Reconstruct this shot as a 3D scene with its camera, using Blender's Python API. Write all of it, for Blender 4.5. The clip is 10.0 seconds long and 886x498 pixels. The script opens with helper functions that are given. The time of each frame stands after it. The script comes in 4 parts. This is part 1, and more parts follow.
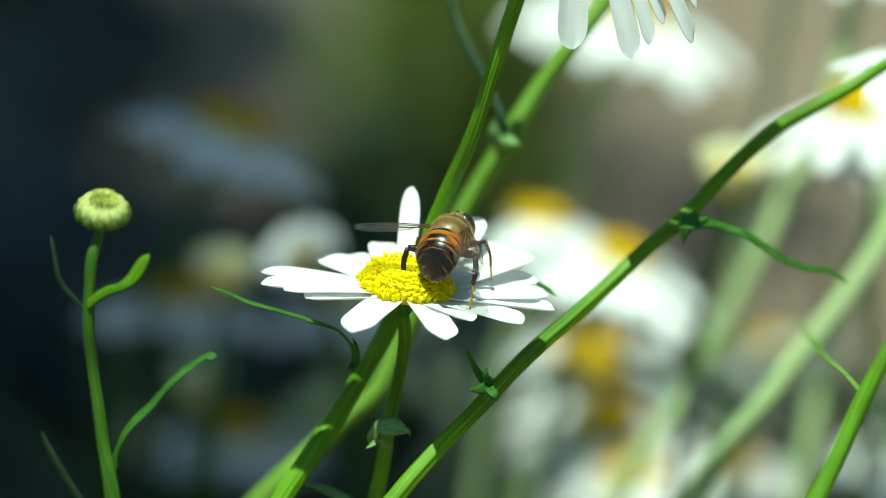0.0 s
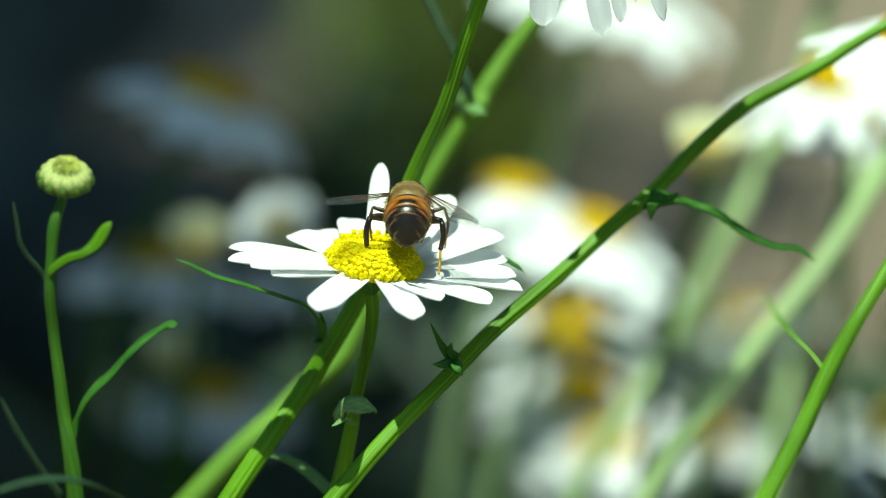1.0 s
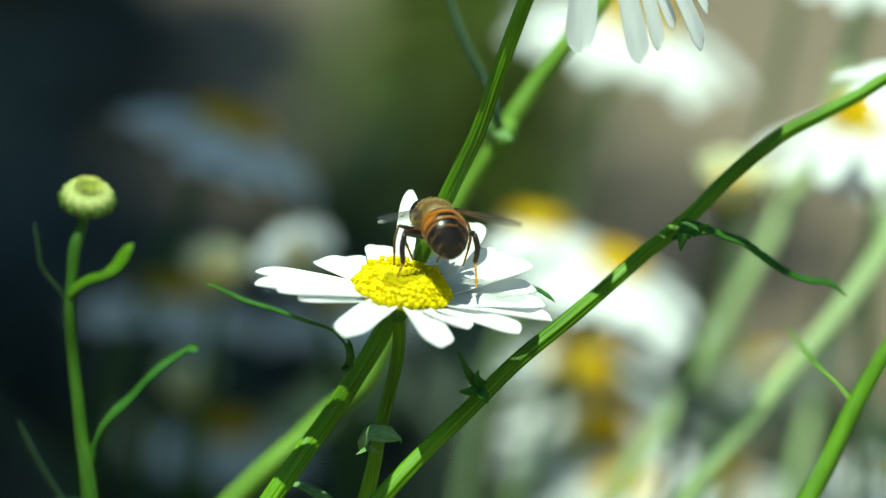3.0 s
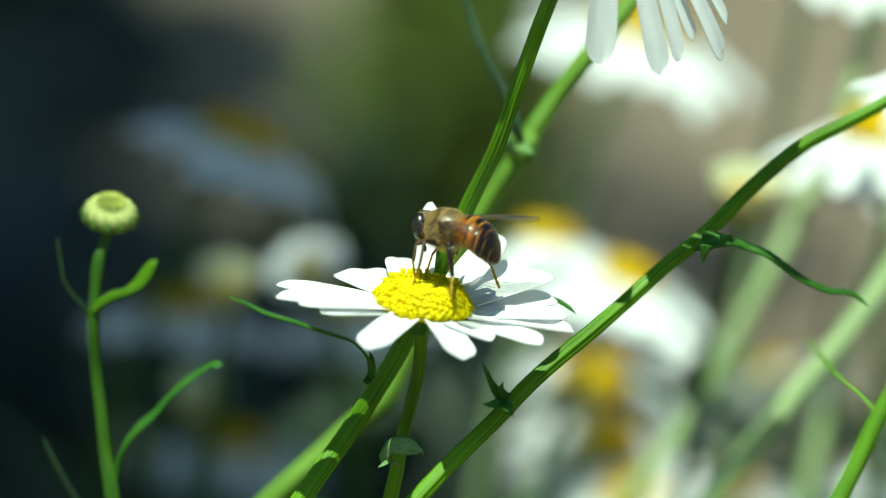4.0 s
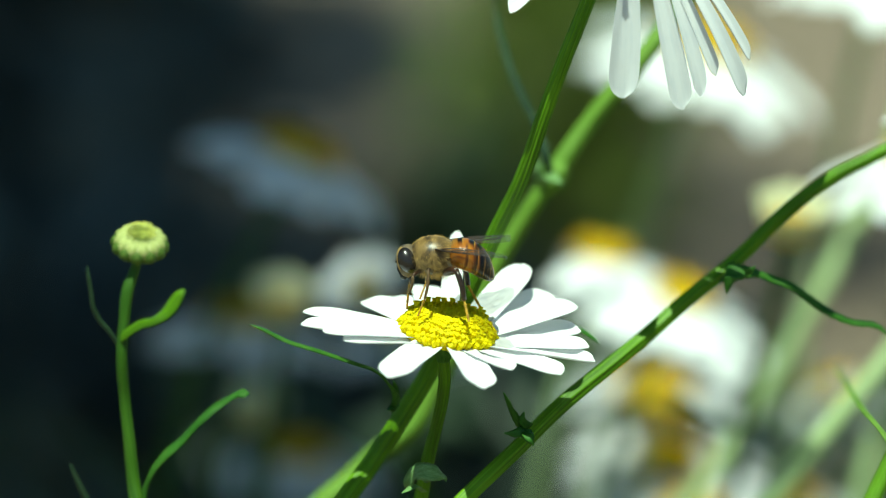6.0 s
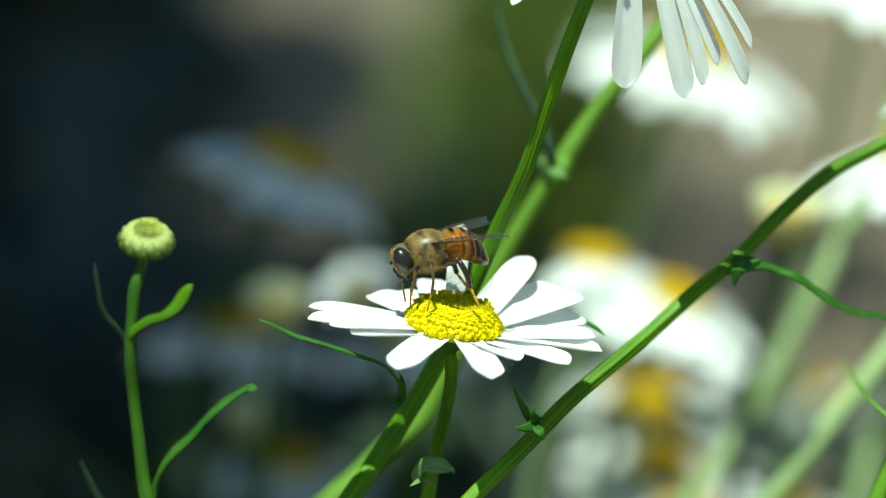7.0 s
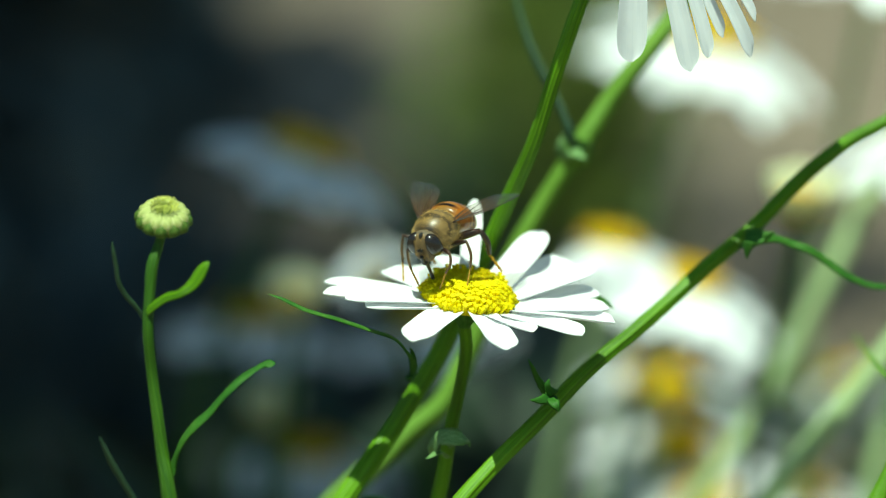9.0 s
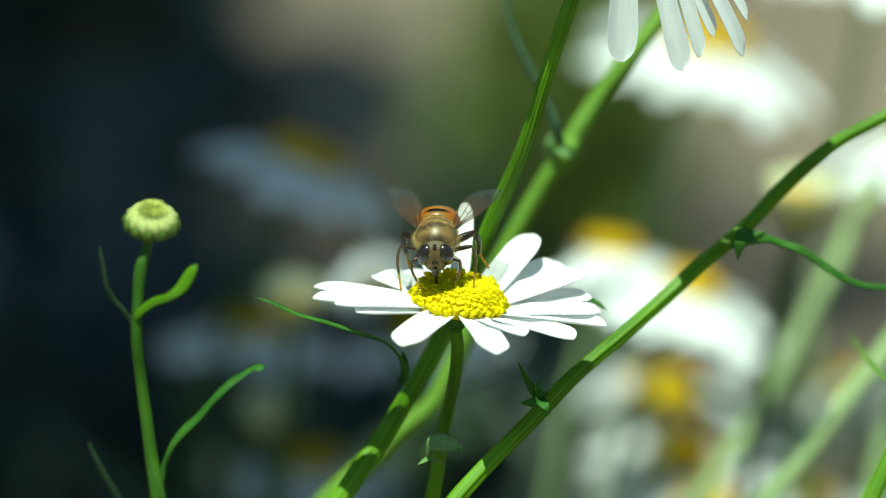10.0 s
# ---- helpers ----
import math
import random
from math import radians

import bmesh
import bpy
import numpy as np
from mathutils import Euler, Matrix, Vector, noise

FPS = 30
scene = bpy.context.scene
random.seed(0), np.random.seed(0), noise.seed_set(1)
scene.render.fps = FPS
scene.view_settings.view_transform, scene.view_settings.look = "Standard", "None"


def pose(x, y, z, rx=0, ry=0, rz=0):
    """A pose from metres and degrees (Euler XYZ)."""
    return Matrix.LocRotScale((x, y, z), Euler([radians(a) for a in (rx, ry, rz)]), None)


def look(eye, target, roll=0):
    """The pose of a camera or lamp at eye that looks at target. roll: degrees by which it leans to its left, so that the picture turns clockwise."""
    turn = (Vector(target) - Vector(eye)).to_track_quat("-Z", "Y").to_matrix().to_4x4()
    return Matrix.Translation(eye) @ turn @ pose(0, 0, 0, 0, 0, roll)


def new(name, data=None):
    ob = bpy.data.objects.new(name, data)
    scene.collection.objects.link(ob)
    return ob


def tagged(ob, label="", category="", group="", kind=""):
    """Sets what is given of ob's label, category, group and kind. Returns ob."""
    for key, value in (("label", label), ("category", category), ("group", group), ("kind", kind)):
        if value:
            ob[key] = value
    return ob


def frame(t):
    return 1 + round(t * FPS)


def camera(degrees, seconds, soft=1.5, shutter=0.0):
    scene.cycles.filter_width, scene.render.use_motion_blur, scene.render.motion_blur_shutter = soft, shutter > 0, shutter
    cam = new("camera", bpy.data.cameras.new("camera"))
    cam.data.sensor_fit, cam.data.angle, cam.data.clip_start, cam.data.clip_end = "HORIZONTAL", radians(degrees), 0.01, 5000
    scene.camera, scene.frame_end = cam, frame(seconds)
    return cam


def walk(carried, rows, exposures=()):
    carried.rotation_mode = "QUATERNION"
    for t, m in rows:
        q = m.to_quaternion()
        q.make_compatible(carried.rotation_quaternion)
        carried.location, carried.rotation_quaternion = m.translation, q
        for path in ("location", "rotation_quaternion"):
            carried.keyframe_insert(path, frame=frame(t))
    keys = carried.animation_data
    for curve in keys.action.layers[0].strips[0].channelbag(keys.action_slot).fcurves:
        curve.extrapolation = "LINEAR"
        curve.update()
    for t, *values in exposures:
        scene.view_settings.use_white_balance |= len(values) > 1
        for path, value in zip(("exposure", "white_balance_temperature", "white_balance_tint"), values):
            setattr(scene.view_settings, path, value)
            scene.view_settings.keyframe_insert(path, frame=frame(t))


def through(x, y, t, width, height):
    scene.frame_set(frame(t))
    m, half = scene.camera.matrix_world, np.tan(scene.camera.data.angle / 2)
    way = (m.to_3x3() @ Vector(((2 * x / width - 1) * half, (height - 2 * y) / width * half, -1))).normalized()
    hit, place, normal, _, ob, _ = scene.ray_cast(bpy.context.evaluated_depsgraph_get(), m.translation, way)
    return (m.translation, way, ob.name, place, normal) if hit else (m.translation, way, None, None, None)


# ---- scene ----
cam = camera(11.0, 10.0, soft=0.6)
cam.data.dof.use_dof = True
cam.data.dof.focus_distance = 0.588
cam.data.dof.aperture_fstop = 9.8

PATH = [
    (0.0, pose(-0.00151, -0.57665, 0.13052, 77.532, 0.611, -0.930)),
    (0.5, pose(-0.00490, -0.57415, 0.13702, 76.998, -1.058, -0.792)),
    (1.0, pose(0.00284, -0.57584, 0.13151, 77.072, -0.124, -0.769)),
    (1.5, pose(0.00408, -0.57535, 0.13088, 76.970, -0.329, -0.707)),
    (2.0, pose(-0.00241, -0.57229, 0.12878, 77.176, -0.693, -0.718)),
    (2.5, pose(-0.00114, -0.57311, 0.12632, 77.609, -0.394, -0.809)),
    (2.7, pose(-0.00030, -0.57302, 0.12399, 77.975, -0.698, -0.694)),
    (3.8, pose(-0.00344, -0.56951, 0.13134, 77.442, -1.375, -0.417)),
    (4.0, pose(-0.00592, -0.57139, 0.12599, 77.960, -0.830, -0.872)),
    (4.5, pose(-0.01236, -0.57089, 0.13148, 77.730, -1.567, -1.257)),
    (5.0, pose(-0.00213, -0.57225, 0.13040, 77.880, -1.338, -0.705)),
    (5.2, pose(-0.00111, -0.57299, 0.13067, 77.765, -1.198, -0.396)),
    (6.3, pose(0.01068, -0.57490, 0.13427, 77.678, -1.013, 1.146)),
    (6.5, pose(0.00386, -0.57432, 0.12966, 78.036, -0.654, 0.253)),
    (7.0, pose(0.00267, -0.57599, 0.12841, 78.142, -0.335, 0.284)),
    (7.5, pose(0.00186, -0.57711, 0.12636, 78.356, -0.179, 0.589)),
    (8.0, pose(0.00211, -0.57665, 0.12596, 78.324, -0.232, 0.384)),
    (8.5, pose(-0.00086, -0.57699, 0.12700, 78.127, -0.689, 0.259)),
    (9.0, pose(0.00353, -0.57962, 0.12500, 78.265, 0.268, 0.430)),
    (9.5, pose(-0.00054, -0.57602, 0.12445, 78.400, -0.256, 0.069)),
    (10.0, pose(0.00730, -0.57759, 0.12173, 78.542, 0.649, 0.613)),
]
walk(cam, PATH, [(0.0, 0.52, 5650, -28), (10.0, 0.52, 5650, -28)])

# ---- world and sun ----
SUN_AZ, SUN_EL = 195.0, 71.0      # degrees clockwise from +y, and above the horizon
world = bpy.data.worlds.new("sky")
scene.world = world
world.use_nodes = True
_nt = world.node_tree
_sky = _nt.nodes.new("ShaderNodeTexSky")
_sky.sky_type, _sky.sun_disc = "NISHITA", False
_sky.sun_elevation, _sky.sun_rotation = radians(SUN_EL), radians(SUN_AZ)
_nt.links.new(_sky.outputs[0], _nt.nodes["Background"].inputs[0])
_nt.nodes["Background"].inputs[1].default_value = 0.056
sun = new("sun", bpy.data.lights.new("sun", "SUN"))
sun.data.energy, sun.data.angle, sun.data.color = 5.0, radians(0.5), (1.0, 0.885, 0.75)
_sd = Vector((math.sin(radians(SUN_AZ)) * math.cos(radians(SUN_EL)),
              math.cos(radians(SUN_AZ)) * math.cos(radians(SUN_EL)), math.sin(radians(SUN_EL))))
sun.matrix_world = look(_sd * 5, (0, 0, 0))

MM = 0.001
GROUND = -520.0                   # mm, below the flower's disc


# ---- materials ----
def material(name):
    m = bpy.data.materials.new(name)
    m.use_nodes = True
    n = m.node_tree.nodes
    return m, m.node_tree, n["Principled BSDF"], n["Material Output"]


def node(nt, kind, **values):
    nd = nt.nodes.new("ShaderNode" + kind)
    for k, v in values.items():
        nd.inputs[k.replace("_", " ")].default_value = v
    return nd


def ramp(nt, stops, src, interp="LINEAR"):
    r = nt.nodes.new("ShaderNodeValToRGB")
    r.color_ramp.interpolation = interp
    while len(r.color_ramp.elements) < len(stops):
        r.color_ramp.elements.new(0.5)
    for e, (p, c) in zip(r.color_ramp.elements, stops):
        e.position, e.color = p, (*c, 1)
    nt.links.new(src, r.inputs[0])
    return r.outputs[0]


def coords(nt, space="Object", scale=(1, 1, 1)):
    tc = nt.nodes.new("ShaderNodeTexCoord")
    mp = nt.nodes.new("ShaderNodeMapping")
    mp.inputs["Scale"].default_value = scale
    nt.links.new(tc.outputs[space], mp.inputs[0])
    return mp.outputs[0]


def noise_tex(nt, vec, scale, detail=3.0, rough=0.55):
    t = node(nt, "TexNoise", Scale=scale, Detail=detail, Roughness=rough)
    nt.links.new(vec, t.inputs["Vector"])
    return t.outputs["Fac"]


def bump(nt, height, strength, distance):
    b = node(nt, "Bump", Strength=strength, Distance=distance)
    nt.links.new(height, b.inputs["Height"])
    return b.outputs[0]


def see_through(nt, bsdf, out, colour, share, normal=None):
    """Lets part of the light through a thin blade or petal."""
    tr = nt.nodes.new("ShaderNodeBsdfTranslucent")
    if isinstance(colour, tuple):
        tr.inputs[0].default_value = (*colour, 1)
    else:
        nt.links.new(colour, tr.inputs[0])
    mx = nt.nodes.new("ShaderNodeMixShader")
    mx.inputs[0].default_value = share
    nt.links.new(bsdf.outputs[0], mx.inputs[1])
    nt.links.new(tr.outputs[0], mx.inputs[2])
    nt.links.new(mx.outputs[0], out.inputs[0])
    if normal is not None:
        nt.links.new(normal, tr.inputs["Normal"])
    return mx


def petal_material(name, low, high, through):
    m, nt, b, out = material(name)
    fine = noise_tex(nt, coords(nt, "Object", (60, 2600, 60)), 1.0, 2.0)
    blot = noise_tex(nt, coords(nt, "Object"), 260.0, 3.0)
    mixv = nt.nodes.new("ShaderNodeMath")
    mixv.operation = "ADD"
    nt.links.new(fine, mixv.inputs[0]), nt.links.new(blot, mixv.inputs[1])
    col = ramp(nt, [(0.7, low), (1.25 / 1.3, high)], mixv.outputs[0])
    nt.links.new(col, b.inputs["Base Color"])
    b.inputs["Roughness"].default_value = 0.55
    b.inputs["Specular IOR Level"].default_value = 0.25
    nrm = bump(nt, fine, 0.35, 0.00012)
    nt.links.new(nrm, b.inputs["Normal"])
    see_through(nt, b, out, through, 0.30)
    return m


def green_material(name, dark, mid, light, share=0.12, streak=(1.0, 0.014, 1.0), rough=0.58):
    """Plant skin: streaks run along the part's length (UV: round, along, in millimetres)."""
    m, nt, b, out = material(name)
    uv = coords(nt, "UV", streak)
    s1 = noise_tex(nt, uv, 3.2, 4.0, 0.6)
    s2 = noise_tex(nt, coords(nt, "Object"), 55.0, 3.0)
    add = nt.nodes.new("ShaderNodeMath")
    add.operation = "MULTIPLY_ADD"
    add.inputs[1].default_value = 0.65
    nt.links.new(s1, add.inputs[0])
    half = nt.nodes.new("ShaderNodeMath")
    half.operation = "MULTIPLY"
    half.inputs[1].default_value = 0.45
    nt.links.new(s2, half.inputs[0])
    nt.links.new(half.outputs[0], add.inputs[2])
    col = ramp(nt, [(0.36, dark), (0.53, mid), (0.72, light)], add.outputs[0])
    speck = node(nt, "TexVoronoi", Scale=2.6)
    nt.links.new(coords(nt, "UV", (1, 0.6, 1)), speck.inputs["Vector"])
    sp = ramp(nt, [(0.05, (1, 1, 1)), (0.12, (0, 0, 0))], speck.outputs["Distance"])
    mx = nt.nodes.new("ShaderNodeMix")
    mx.data_type = "RGBA"
    mul = nt.nodes.new("ShaderNodeMath")
    mul.operation = "MULTIPLY"
    mul.inputs[1].default_value = 0.35
    nt.links.new(sp, mul.inputs[0])
    nt.links.new(mul.outputs[0], mx.inputs[0])
    nt.links.new(col, mx.inputs[6])
    mx.inputs[7].default_value = (*[min(1, c * 1.9) for c in light], 1)
    nt.links.new(mx.outputs[2], b.inputs["Base Color"])
    b.inputs["Roughness"].default_value = rough
    b.inputs["Specular IOR Level"].default_value = 0.28
    nt.links.new(bump(nt, s1, 0.55, 0.0003), b.inputs["Normal"])
    see_through(nt, b, out, mx.outputs[2], share)
    return m


def disc_material(name, tones):
    m, nt, b, out = material(name)
    geo = nt.nodes.new("ShaderNodeNewGeometry")
    col = ramp(nt, list(zip((0.0, 0.15, 0.8, 1.0), tones)),
               geo.outputs["Random Per Island"])
    blot = noise_tex(nt, coords(nt), 900.0, 2.0)
    mx = nt.nodes.new("ShaderNodeMix")
    mx.data_type, mx.blend_type = "RGBA", "MULTIPLY"
    mx.inputs[0].default_value = 0.35
    nt.links.new(col, mx.inputs[6])
    nt.links.new(ramp(nt, [(0.35, (0.9, 0.82, 0.6)), (0.6, (1, 1, 1))], blot), mx.inputs[7])
    nt.links.new(mx.outputs[2], b.inputs["Base Color"])
    b.inputs["Roughness"].default_value = 0.6
    b.inputs["Specular IOR Level"].default_value = 0.2
    see_through(nt, b, out, tones[1], 0.5)
    return m


def plain_material(name, colour, rough=0.5, metal=0.0, scale=300.0, spread=0.35, relief=0.2, depth=0.0002, spec=0.5):
    m, nt, b, out = material(name)
    f = noise_tex(nt, coords(nt), scale, 4.0)
    lo, hi = [tuple(min(1, c * k) for c in colour) for k in (1 - spread, 1 + spread)]
    nt.links.new(ramp(nt, [(0.35, lo), (0.65, hi)], f), b.inputs["Base Color"])
    b.inputs["Roughness"].default_value, b.inputs["Metallic"].default_value = rough, metal
    b.inputs["Specular IOR Level"].default_value = spec
    nt.links.new(bump(nt, f, relief, depth), b.inputs["Normal"])
    return m


def leaf_mass_material(name, dark, light, share=0.2):
    m, nt, b, out = material(name)
    geo = nt.nodes.new("ShaderNodeNewGeometry")
    col = ramp(nt, [(0.0, dark), (1.0, light)], geo.outputs["Random Per Island"])
    nt.links.new(col, b.inputs["Base Color"])
    b.inputs["Roughness"].default_value = 0.5
    see_through(nt, b, out, col, share)
    return m


def soil_material():
    m, nt, b, out = material("bark_soil")
    v = coords(nt)
    big, fine = noise_tex(nt, v, 2.2, 3.0), noise_tex(nt, v, 70.0, 5.0, 0.7)
    add = nt.nodes.new("ShaderNodeMath")
    add.operation = "MULTIPLY_ADD"
    add.inputs[1].default_value = 0.5
    half = nt.nodes.new("ShaderNodeMath")
    half.operation = "MULTIPLY"
    half.inputs[1].default_value = 0.5
    nt.links.new(fine, half.inputs[0])
    nt.links.new(big, add.inputs[0]), nt.links.new(half.outputs[0], add.inputs[2])
    col = ramp(nt, [(0.35, (0.10, 0.072, 0.045)), (0.5, (0.175, 0.133, 0.092)), (0.66, (0.27, 0.215, 0.158))], add.outputs[0])
    nt.links.new(col, b.inputs["Base Color"])
    b.inputs["Roughness"].default_value = 0.9
    nt.links.new(bump(nt, fine, 0.6, 0.01), b.inputs["Normal"])
    return m


def abdomen_material():
    """Amber flanks with curved black bands and thin pale hind rims."""
    m, nt, b, out = material("abdomen_banded")
    tc = nt.nodes.new("ShaderNodeTexCoord")
    sep = nt.nodes.new("ShaderNodeSeparateXYZ")
    nt.links.new(tc.outputs["Object"], sep.inputs[0])

    def calc(op, a, c, c2=None):
        k = nt.nodes.new("ShaderNodeMath")
        k.operation = op
        for i, v in enumerate((a, c, c2)):
            if v is None:
                continue
            if isinstance(v, (int, float)):
                k.inputs[i].default_value = v
            else:
                nt.links.new(v, k.inputs[i])
        return k.outputs[0]
    wob = noise_tex(nt, tc.outputs["Object"], 900.0, 3.0)
    along = calc("MULTIPLY_ADD", sep.outputs["X"], -1.0 / 0.0061, 0.0)          # 0 at the waist, 1 at the tip
    side = calc("DIVIDE", calc("ABSOLUTE", sep.outputs["Y"], 0), 0.0030)
    bent = calc("ADD", calc("MULTIPLY_ADD", calc("POWER", side, 2.0), -0.07, along), calc("MULTIPLY_ADD", wob, 0.05, -0.025))
    amber, black, pale = (0.28, 0.105, 0.008), (0.006, 0.004, 0.004), (0.33, 0.17, 0.03)
    red = (0.12, 0.027, 0.006)
    mid = ramp(nt, [(0.0, (0.22, 0.12, 0.03)), (0.09, (0.22, 0.095, 0.015)), (0.12, black), (0.19, black), (0.21, pale), (0.235, amber), (0.31, amber), (0.34, red), (0.37, black), (0.45, black), (0.465, pale),
                    (0.49, red), (0.525, black), (0.655, black), (0.668, (0.22, 0.09, 0.02)), (0.685, black), (1.0, (0.012, 0.008, 0.006))], bent)
    rust = (0.27, 0.086, 0.006)
    brown = (0.11, 0.036, 0.008)
    flank = ramp(nt, [(0.0, (0.26, 0.095, 0.009)), (0.16, rust), (0.25, (0.30, 0.105, 0.009)), (0.285, brown), (0.315, brown), (0.335, (0.36, 0.15, 0.02)), (0.42, rust), (0.455, brown),
                      (0.50, (0.03, 0.012, 0.005)), (0.53, (0.03, 0.012, 0.005)), (0.548, (0.30, 0.13, 0.025)), (0.575, (0.10, 0.035, 0.006)), (0.60, black), (0.70, black), (0.715, (0.16, 0.085, 0.02)), (0.735, black), (0.86, black),
                      (0.875, (0.22, 0.13, 0.04)), (0.895, black), (1.0, black)], bent)
    mx = nt.nodes.new("ShaderNodeMix")
    mx.data_type = "RGBA"
    nt.links.new(ramp(nt, [(0.32, (0, 0, 0)), (0.66, (1, 1, 1))], side), mx.inputs[0])
    nt.links.new(mid, mx.inputs[6]), nt.links.new(flank, mx.inputs[7])
    nt.links.new(mx.outputs[2], b.inputs["Base Color"])
    b.inputs["Roughness"].default_value = 0.28
    b.inputs["Specular IOR Level"].default_value = 0.35
    b.inputs["Subsurface Weight"].default_value = 0.0
    fine = noise_tex(nt, tc.outputs["Object"], 5200.0, 2.0)
    nt.links.new(bump(nt, fine, 0.08, 0.00004), b.inputs["Normal"])
    return m


def thorax_material():
    """Dusty skin with faint darker cross bands."""
    m, nt, b, out = material("thorax_skin")
    tc = nt.nodes.new("ShaderNodeTexCoord")
    sep = nt.nodes.new("ShaderNodeSeparateXYZ")
    nt.links.new(tc.outputs["Object"], sep.inputs[0])
    wob = noise_tex(nt, tc.outputs["Object"], 700.0, 4.0, 0.7)
    pos = nt.nodes.new("ShaderNodeMath")
    pos.operation = "MULTIPLY_ADD"
    pos.inputs[1].default_value = 1 / 0.006
    nt.links.new(sep.outputs["X"], pos.inputs[0])
    shift = nt.nodes.new("ShaderNodeMath")
    shift.operation = "MULTIPLY_ADD"
    shift.inputs[1].default_value, shift.inputs[2].default_value = 0.5, 0.25
    nt.links.new(wob, shift.inputs[0])
    nt.links.new(shift.outputs[0], pos.inputs[2])
    dark, tan, dust = (0.032, 0.020, 0.008), (0.10, 0.062, 0.018), (0.21, 0.135, 0.042)
    col = ramp(nt, [(0.0, dark), (0.10, tan), (0.20, dust), (0.32, tan), (0.42, tan), (0.50, dust), (0.58, tan), (0.64, dark), (0.70, tan), (0.78, dust), (0.92, tan), (1.0, dark)], pos.outputs[0])
    nt.links.new(col, b.inputs["Base Color"])
    b.inputs["Roughness"].default_value = 0.4
    nt.links.new(bump(nt, wob, 0.4, 0.0001), b.inputs["Normal"])
    return m


def wing_material():
    m, nt, b, out = material("wing_film")
    f = noise_tex(nt, coords(nt), 700.0, 3.0)
    film = ramp(nt, [(0.3, (0.03, 0.031, 0.033)), (0.7, (0.09, 0.096, 0.10))], f)
    sep = nt.nodes.new("ShaderNodeSeparateXYZ")
    nt.links.new(coords(nt), sep.inputs[0])
    far = nt.nodes.new("ShaderNodeMath")
    far.operation = "ABSOLUTE"
    nt.links.new(sep.outputs["Y"], far.inputs[0])
    tint = nt.nodes.new("ShaderNodeMix")
    tint.data_type = "RGBA"
    nt.links.new(ramp(nt, [(0.0025, (0, 0, 0)), (0.0062, (1, 1, 1))], far.outputs[0]), tint.inputs[0])
    tint.inputs[6].default_value = (0.17, 0.080, 0.028, 1)
    nt.links.new(film, tint.inputs[7])
    nt.links.new(tint.outputs[2], b.inputs["Base Color"])
    b.inputs["Roughness"].default_value = 0.18
    nt.links.new(bump(nt, noise_tex(nt, coords(nt), 1400.0, 2.0), 0.5, 0.0001), b.inputs["Normal"])
    tr = nt.nodes.new("ShaderNodeBsdfTransparent")
    tr.inputs[0].default_value = (0.93, 0.91, 0.87, 1)
    mx = nt.nodes.new("ShaderNodeMixShader")
    mx.inputs[0].default_value = 0.38
    nt.links.new(tr.outputs[0], mx.inputs[1]), nt.links.new(b.outputs[0], mx.inputs[2])
    nt.links.new(mx.outputs[0], out.inputs[0])
    return m


PETAL = petal_material("petal_white", (0.79, 0.80, 0.83), (0.88, 0.88, 0.89), (0.90, 0.915, 0.93))
CREAMPETAL = petal_material("petal_cream", (0.66, 0.68, 0.42), (0.80, 0.80, 0.58), (0.80, 0.82, 0.50))
STEM = green_material("stem_green", (0.038, 0.082, 0.001), (0.112, 0.238, 0.003), (0.235, 0.460, 0.012), share=0.2, rough=0.42)
SHADESTEM = green_material("stem_shaded", (0.022, 0.058, 0.002), (0.038, 0.098, 0.003), (0.070, 0.150, 0.006), share=0.06, rough=0.5)
LEAF = green_material("leaf_green", (0.025, 0.085, 0.008), (0.05, 0.145, 0.012), (0.11, 0.24, 0.028), share=0.25, streak=(0.6, 0.15, 1))
BUDGREEN = green_material("bud_green", (0.03, 0.07, 0.006), (0.09, 0.15, 0.018), (0.26, 0.33, 0.08), share=0.10, streak=(1, 0.3, 1))
MIDSTEM = green_material("stem_mid", (0.085, 0.17, 0.012), (0.15, 0.27, 0.025), (0.25, 0.40, 0.06))
CLASP = green_material("clasp_green", (0.09, 0.18, 0.045), (0.17, 0.29, 0.09), (0.28, 0.41, 0.17), share=0.15, streak=(0.8, 0.3, 1))
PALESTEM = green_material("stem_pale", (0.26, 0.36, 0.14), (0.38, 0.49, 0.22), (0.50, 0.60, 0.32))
SHADELEAF = green_material("leaf_shaded", (0.012, 0.028, 0.012), (0.022, 0.048, 0.020), (0.045, 0.085, 0.04), share=0.05, streak=(0.6, 0.15, 1))
BUDTIP = green_material("bud_tip", (0.26, 0.32, 0.07), (0.46, 0.50, 0.16), (0.72, 0.72, 0.40), share=0.15, streak=(1, 0.3, 1))
BUDHEART = plain_material("bud_heart", (0.58, 0.60, 0.14), 0.6, scale=900, spec=0.2)
FLORET = disc_material("floret_yellow", ((0.96, 0.80, 0.003), (0.98, 0.88, 0.005), (0.98, 0.90, 0.008), (0.95, 0.92, 0.03)))
RIPEFLORET = disc_material("floret_ripe", ((0.76, 0.50, 0.003), (0.84, 0.60, 0.004), (0.86, 0.66, 0.006), (0.84, 0.69, 0.02)))
GREENFLORET = plain_material("floret_base", (0.90, 0.80, 0.010), 0.6, scale=900, spec=0.2)
SOIL = soil_material()
SHRUB_SHADED = leaf_mass_material("shrub_leaf_shaded", (0.055, 0.070, 0.072), (0.108, 0.132, 0.128), 0.06)
